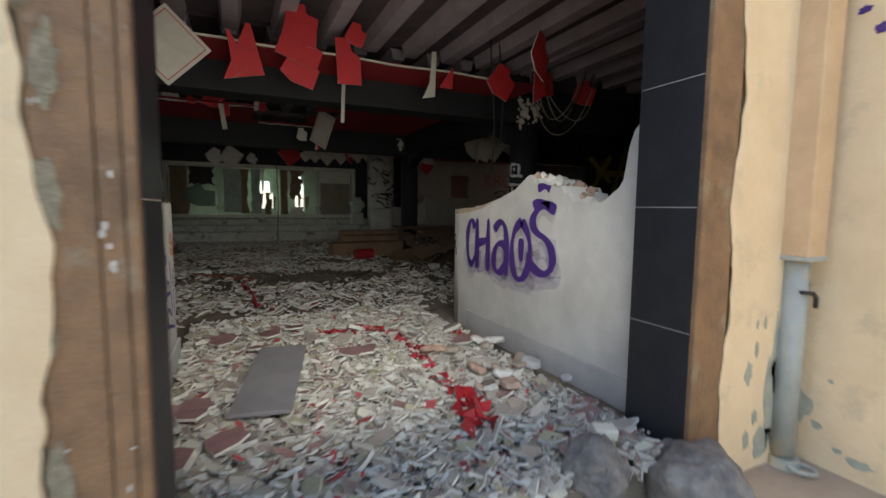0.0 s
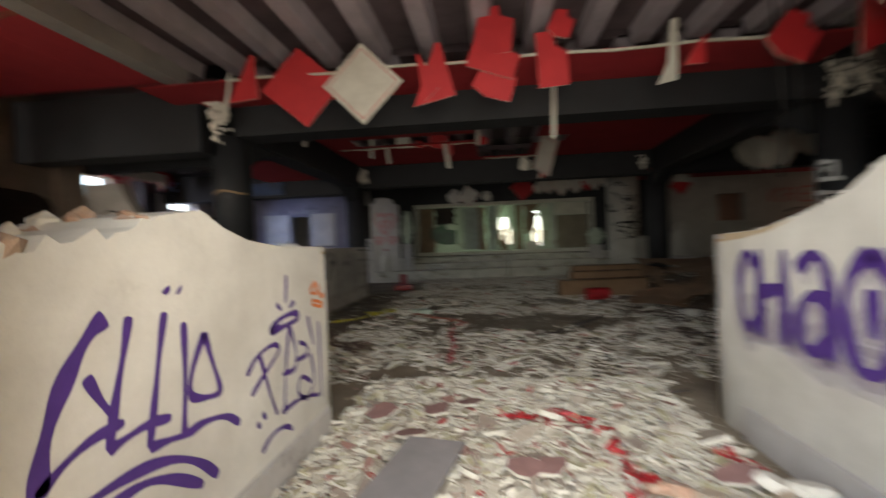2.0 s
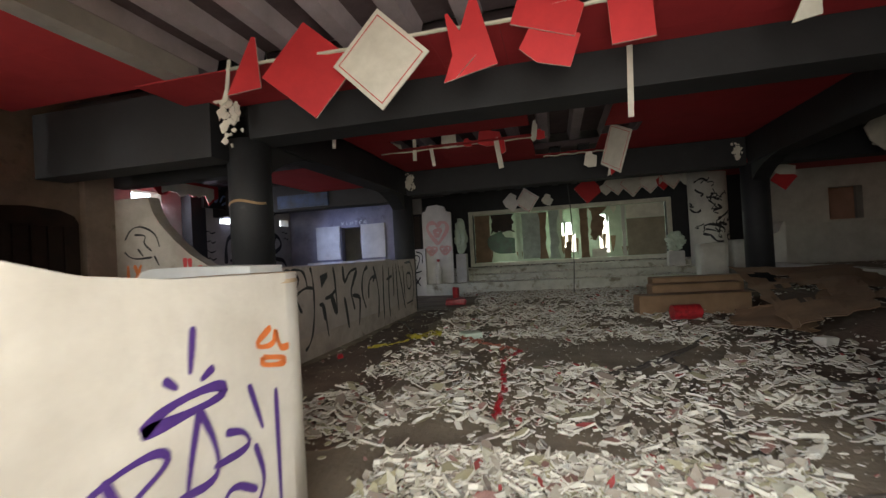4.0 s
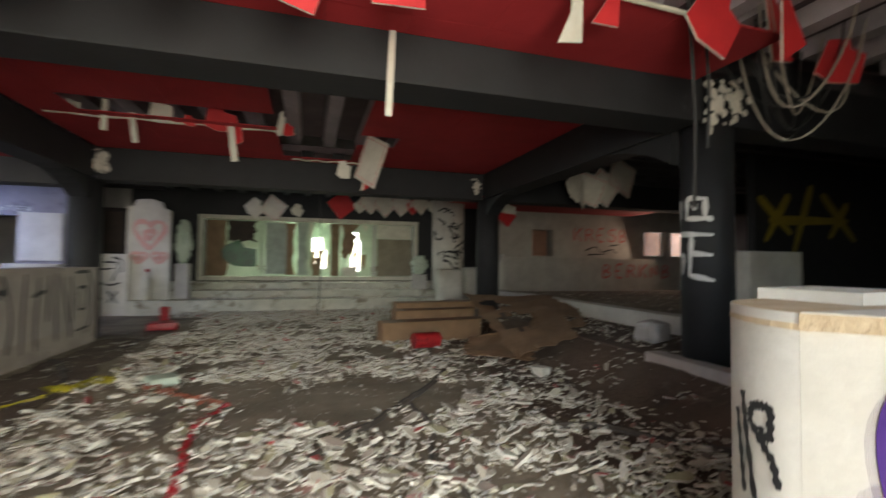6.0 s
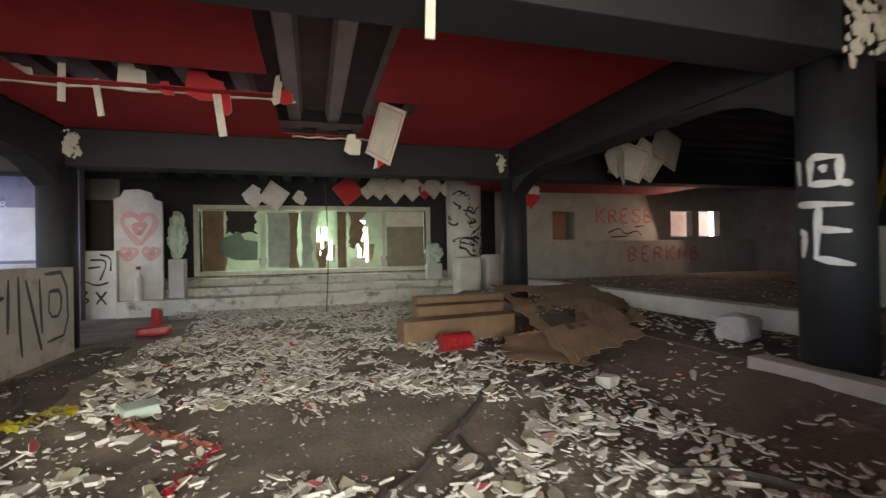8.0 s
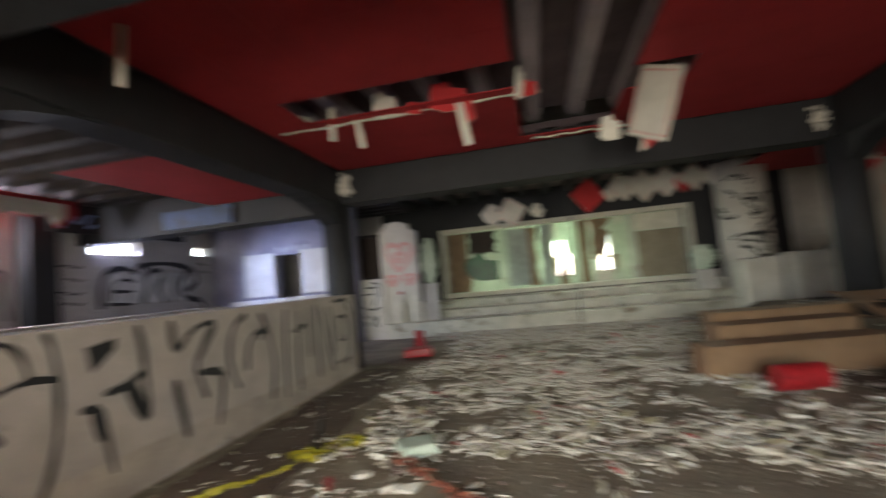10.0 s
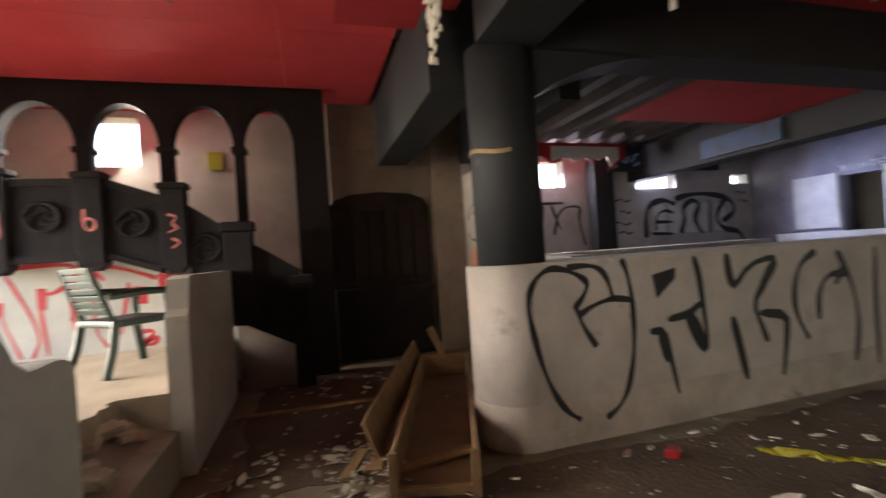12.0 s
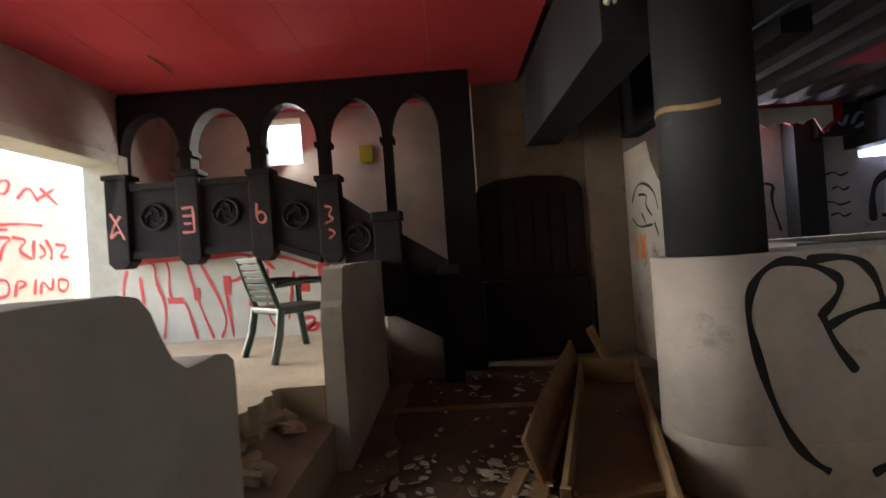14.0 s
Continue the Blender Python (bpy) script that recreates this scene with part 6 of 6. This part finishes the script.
for nm, x, y, sx, sy, sz, yaw, m, lab in (("red_crate", -1.75, 13.4, 0.5, 0.3, 0.16, 10, RED_FILM, "flattened red plastic crate among the debris"), ("red_tin", -1.85, 13.9, 0.16, 0.16, 0.4, 0, RED_FILM, "upright red tin near the stage"),
                                  ("paper_box", 3.65, 8.4, 0.2, 0.15, 0.1, 25, TILE_BACK, "crumpled pale paper box on the floor"), ("green_rag", -0.55, 9.0, 0.3, 0.24, 0.1, 30, PALE_GREEN, "pale green rag lying on the debris"),
                                  ("red_cup", -2.05, 7.75, 0.07, 0.11, 0.07, 40, RED_FILM, "crushed red and white cup by the half wall"), ("grey_block", 5.2, 8.3, 0.4, 0.3, 0.26, 15, SHADE_WALL, "grey block lying beside the black column"), ("blue_rag", 3.75, 10.2, 0.4, 0.16, 0.06, 5, mat("blue_cloth", (0.03, 0.09, 0.28), None, 8, 0.8, 0.3), "crumpled blue rag before the cardboard heap")):
    bm = bmesh.new()
    box(bm, -sx / 2, -sy / 2, 0, sx / 2, sy / 2, sz, min(sx, sy, sz) * 0.25)
    for v in bm.verts:
        v.co += Vector((noise.noise(v.co * 9), noise.noise(v.co * 9 + Vector((3, 0, 0))), noise.noise(v.co * 9 + Vector((7, 0, 0))))) * 0.03
    o = part(nm, bm, m)
    o.matrix_world = pose(x, y, 0.365 if x > 4.6 else 0.01, 0, 0, yaw)
    tagged(o, lab, nm.split("_")[1])


def film_heap(name, line, width, height, material, label):
    """A crumpled strip of plastic film along a line."""
    bm = bmesh.new()
    rows = []
    for i, (x, y) in enumerate(line):
        a, b = line[max(i - 1, 0)], line[min(i + 1, len(line) - 1)]
        d = Vector((b[0] - a[0], b[1] - a[1], 0)).normalized()
        s = Vector((-d.y, d.x, 0))
        rows.append([bm.verts.new(Vector((x, y, 0.03)) + s * (k / 5 - 0.5) * width * rnd.uniform(0.5, 1.5) + Vector((rnd.uniform(-0.03, 0.03), rnd.uniform(-0.03, 0.03), height * rnd.random()))) for k in range(6)])
    for p, q in zip(rows, rows[1:]):
        for k in range(5):
            if rnd.random() < 0.72:
                bm.faces.new((p[k], q[k], q[k + 1], p[k + 1]))
    bmesh.ops.delete(bm, geom=[v for v in bm.verts if not v.link_faces], context="VERTS")
    tagged(part(name, bm, material), label, "plastic film")


def line_of(points, step=0.05):
    out = []
    for p, q in zip(points, points[1:]):
        n = max(1, int(math.dist(p, q) / step))
        out += [(p[0] + (q[0] - p[0]) * i / n + rnd.uniform(-0.02, 0.02), p[1] + (q[1] - p[1]) * i / n + rnd.uniform(-0.02, 0.02)) for i in range(n)]
    return out + [points[-1]]


film_heap("red_film", line_of([(1.35, 4.1), (1.36, 3.52), (1.27, 3.02), (1.27, 2.6)]), 0.1, 0.07, RED_FILM, "crumpled strip of red plastic film trailing over rubble")
film_heap("red_film", line_of([(1.27, 2.6), (1.26, 2.4), (1.22, 2.2), (1.12, 2.1)]), 0.16, 0.1, RED_FILM, "crumpled bunch of red plastic film on the rubble")
film_heap("red_film", line_of([(1.35, 4.1), (1.1, 4.36), (0.78, 4.31)]), 0.09, 0.06, RED_FILM, "torn strip of red plastic film on the rubble")
film_heap("red_film", line_of([(1.85, 3.8), (1.95, 3.65)]), 0.12, 0.08, RED_FILM, "crumpled patch of red plastic film")
film_heap("red_film", line_of([(0.68, 4.4), (0.85, 4.3), (1.02, 4.24)]), 0.1, 0.06, RED_FILM, "torn patch of red plastic film on the rubble")
film_heap("red_film", line_of([(0.25, 8.0), (0.1, 7.4), (0.2, 6.6), (0.24, 5.7)]), 0.035, 0.05, RED_FILM, "thin crumpled strip of red plastic film")
film_heap("yellow_film", line_of([(-1.85, 8.2), (-1.65, 8.42), (-1.42, 8.65)]), 0.05, 0.04, YELLOW_FILM, "thin trail of yellow plastic film on the floor")
film_heap("yellow_film", line_of([(-1.4, 8.72), (-1.25, 8.95), (-1.12, 9.2)]), 0.2, 0.09, YELLOW_FILM, "crumpled yellow plastic film beside the debris")
film_heap("brown_strip", line_of([(-0.67, 8.85), (-0.24, 8.4), (0.17, 7.98)]), 0.08, 0.06, mat("rusty_strip", (0.3, 0.1, 0.06), None, 6, 0.8, 0.3), "rusty brown strip lying on the floor")


def floor_cable(points, r=0.018):
    bm = bmesh.new()
    tube(bm, [(x, y, 0.02 + 0.015 * math.sin(i * 0.7)) for i, (x, y) in enumerate(line_of(points, 0.12))], r, 6)
    tagged(part("cable", bm, OLD_HOSE), "dusty dark hose lying across the debris", "cable", "floor cables")


floor_cable([(0.95, 6.65), (1.13, 6.88), (1.87, 7.77), (2.42, 8.57), (2.55, 8.8)], 0.032)
floor_cable([(1.9, 4.6), (1.8, 5.6), (1.79, 6.65), (1.91, 7.02), (1.87, 7.77)], 0.024)
floor_cable([(2.9, 6.8), (3.28, 6.67), (4.0, 5.8), (4.2, 5.2)], 0.028)
floor_cable([(-0.4, 3.1), (0.05, 4.05), (0.4, 4.3), (1.4, 4.9), (2.2, 5.0)], 0.014)
floor_cable([(-2.3, 10.7), (-1.85, 10.0), (-1.5, 9.1), (-1.55, 8.6)], 0.02)

TERRACOTTA = mat("dull_red_tile", (0.27, 0.15, 0.135), (0.2, 0.11, 0.1), 8, 0.8, 0.2, 60)


# ---- rubble: the nearest shards one by one, the rest as one body of debris ----
def shard_mesh(seed):
    r = random.Random(seed)
    bm = bmesh.new()
    n = r.choice((4, 5, 5, 6))
    long = r.uniform(1.0, 2.6)
    pts = []
    for i in range(n):
        a = (i + r.uniform(-0.3, 0.3)) * math.tau / n
        pts.append((math.cos(a) * 0.5 * long * r.uniform(0.75, 1.1), math.sin(a) * 0.5 * r.uniform(0.7, 1.1)))
    h = r.uniform(0.1, 0.22)
    prism(bm, pts, "z", -h / 2, h / 2)
    me = bpy.data.meshes.new("shard")
    bm.to_mesh(me)
    bm.free()
    return me


SHARD_MESHES = [shard_mesh(i) for i in range(24)]


def density(x, y):
    """How thick the debris lies: heavy down the middle of the entrance and hall."""
    d = 0.62 + 0.7 * noise.noise(Vector((x * 0.7, y * 0.7, 3.0))) + 1.0 * noise.noise(Vector((x * 1.9, y * 1.9, 8.0)))
    for bx, by, sx, sy in ((1.05, 7.85, 0.7, 0.6), (2.0, 8.3, 0.5, 0.5), (0.4, 8.35, 0.4, 0.4), (2.2, 10.2, 0.5, 0.6)):
        d -= 0.8 * math.exp(-((x - bx) / sx) ** 2 - ((y - by) / sy) ** 2)
    if y < 5.2:
        d += 1.3
        if not -0.37 < x < 1.98:
            return 0
    else:
        d -= max(0, abs(x - 0.9) - 2.1) * (0.9 if x > 0 else 2.2)
        if y > 7.6:
            d -= 0.15
    if x < -2.35 and y < 12.4:
        return 0
    return max(0.0, min(1.0, d))


rubble = thing("rubble", "broken plaster and tile shards covering the floor", "rubble")
for me in SHARD_MESHES:
    me.materials.append(SHARD_ONE)
    me.materials.append(SHARD_EDGE)
    for p in me.polygons:
        p.material_index = 0 if abs(p.normal.z) > 0.8 else 1
placed = 0
while placed < 300:
    x, y = rnd.uniform(-0.4, 1.97), rnd.uniform(1.95, 4.6)
    s = rnd.uniform(0.04, 0.1) if placed % 12 else rnd.uniform(0.12, 0.2)
    o = new("shard", SHARD_MESHES[rnd.randrange(24)])
    o.parent = rubble
    o.matrix_local = pose(x, y, 0.03 + rnd.random() * 0.05, rnd.uniform(-22, 22), rnd.uniform(-22, 22), rnd.uniform(0, 360)) @ Matrix.Scale(s, 4)
    placed += 1
for i in range(18):
    bm = bmesh.new()
    s = rnd.uniform(0.035, 0.085)
    bmesh.ops.create_icosphere(bm, subdivisions=2, radius=s)
    for v in bm.verts:
        v.co *= 1 + 0.55 * noise.noise(v.co * 11 + Vector((i * 3, 0, 0)))
        v.co.z = max(-s * 0.3, min(s * 0.32, v.co.z))
    o = part("plaster_chunk", bm, (TILE_BACK, PAVING, BRICK, SHADE_WALL, PAVING)[i % 5])
    o.matrix_world = pose(rnd.uniform(1.4, 2.05), rnd.uniform(2.2, 3.5), 0.08 + s * 0.3, rnd.uniform(-25, 25), rnd.uniform(-25, 25), rnd.uniform(0, 360))
    tagged(o, "broken chunk of plaster and brick beside the low wall", "rubble", "plaster chunks")
for i in range(10):
    bm = bmesh.new()
    n = 7
    pts = [(rnd.uniform(0.07, 0.14) * math.cos(a * math.tau / n), rnd.uniform(0.06, 0.12) * math.sin(a * math.tau / n)) for a in range(n)]
    prism(bm, pts, "z", -0.008, 0.008)
    for f in bm.faces:
        f.material_index = 0 if abs(f.normal.z) > 0.8 else 1
    o = part("tile_fragment", bm, [TERRACOTTA, SHARD_EDGE])
    o.matrix_world = pose(rnd.uniform(-0.3, 1.8), rnd.uniform(2.2, 4.6), 0.1, rnd.uniform(-10, 10), rnd.uniform(-10, 10), rnd.uniform(0, 360))
    tagged(o, "broken dull red-brown floor tile on the rubble", "tile", "broken tiles")
verts, faces = [], []
shapes = [([v.co.copy() for v in me.vertices], [tuple(p.vertices) for p in me.polygons]) for me in SHARD_MESHES]
tries = 0
count = 0
while count < 27000 and tries < 150000:
    tries += 1
    near = rnd.random() < 0.3
    x, y = (rnd.uniform(-0.42, 1.98), rnd.uniform(1.6, 5.2)) if near else (rnd.uniform(-2.4, 4.4), rnd.uniform(4.8, 15.9))
    if rnd.random() > density(x, y):
        continue
    s = (rnd.uniform(0.02, 0.06) if rnd.random() < 0.78 else rnd.uniform(0.06, 0.12)) * (0.8 if near else 0.92)
    m = pose(x, y, 0.008 + rnd.random() * 0.055, rnd.uniform(-34, 34), rnd.uniform(-30, 30), rnd.gauss(0, 60)) @ Matrix.Diagonal((s, s * rnd.uniform(0.6, 1.1), s * rnd.choice((0.8, 1, 1.2, 1.7)), 1))
    vs, fs = shapes[rnd.randrange(24)]
    k = len(verts)
    verts += [tuple(m @ v) for v in vs]
    faces += [tuple(i + k for i in f) for f in fs]
    count += 1
# fine crumbs between the shards
for _ in range(16000):
    x, y = (rnd.uniform(-0.38, 2.12), rnd.uniform(1.7, 5.2)) if rnd.random() < 0.3 else (rnd.uniform(-2.3, 3.9), rnd.uniform(4.8, 13))
    if rnd.random() > 0.2 + density(x, y):
        continue
    s = rnd.uniform(0.008, 0.024)
    m = pose(x, y, 0.004, rnd.uniform(-30, 30), rnd.uniform(-30, 30), rnd.uniform(0, 360)) @ Matrix.Scale(s, 4)
    vs, fs = shapes[rnd.randrange(24)]
    k = len(verts)
    verts += [tuple(m @ v) for v in vs]
    faces += [tuple(i + k for i in f) for f in fs]
# thinner scatter in the side areas, on the stage and the terrace foot
for x0, x1, y0, y1, z, n in ((-3.0, 6.5, 16.12, 16.74, 0.362, 900), (-3, 6, 16.77, 17.28, 0.562, 700), (-3, 6, 17.32, 17.98, 0.752, 700), (-2.2, 4.4, 15.2, 16.08, 0.004, 1500), (-2.0, 4.2, 15.75, 16.08, 0.05, 900), (-3.3, -1.0, 4.95, 6.2, 0.004, 230), (-3.0, -2.2, 5.7, 6.1, 0.01, 90), (-5.0, -3.4, 5.3, 6.9, 0.004, 70), (4.65, 5.95, 5.5, 15.3, 0.354, 900), (2.6, 4.5, 2.5, 4.4, 0.004, 200), (3.2, 3.9, 5, 15, 0.004, 300), (-2.4, -0.5, 5, 12, 0.004, 130), (6.4, 11, 8.2, 15.2, 0.562, 300)):
    for _ in range(n):
        s = rnd.uniform(0.015, 0.06)
        m = pose(rnd.uniform(x0, x1), rnd.uniform(y0, y1), z + 0.01 + 0.02 * rnd.random(), rnd.uniform(-20, 20), rnd.uniform(-20, 20), rnd.uniform(0, 360)) @ Matrix.Scale(s, 4)
        vs, fs = shapes[rnd.randrange(24)]
        k = len(verts)
        verts += [tuple(m @ v) for v in vs]
        faces += [tuple(i + k for i in f) for f in fs]
# crumbs and clods on the bank of dirt
for _ in range(900):
    x, y = rnd.uniform(3.3, 4.55), rnd.uniform(5.2, 12.5)
    s = rnd.uniform(0.015, 0.07)
    m = pose(x, y, 0.015 + max(0, min(0.34, (x - 3.85) * 0.45)), rnd.uniform(-30, 30), rnd.uniform(-40, 10), rnd.uniform(0, 360)) @ Matrix.Scale(s, 4)
    vs, fs = shapes[rnd.randrange(24)]
    k = len(verts)
    verts += [tuple(m @ v) for v in vs]
    faces += [tuple(i + k for i in f) for f in fs]
me = bpy.data.meshes.new("loose_shards")
me.from_pydata(verts, [], faces)
me.materials.append(SHARDS)
me.materials.append(SHARD_EDGE)
me.polygons.foreach_set("material_index", [0 if len(f) != 4 or (f[0] - f[1]) in (1, -1) and (f[2] - f[3]) in (1, -1) and abs(f[1] - f[2]) == 1 else 1 for f in faces])
o = new("loose_shards", me)
o.parent = rubble
o["kind"] = "stuff"
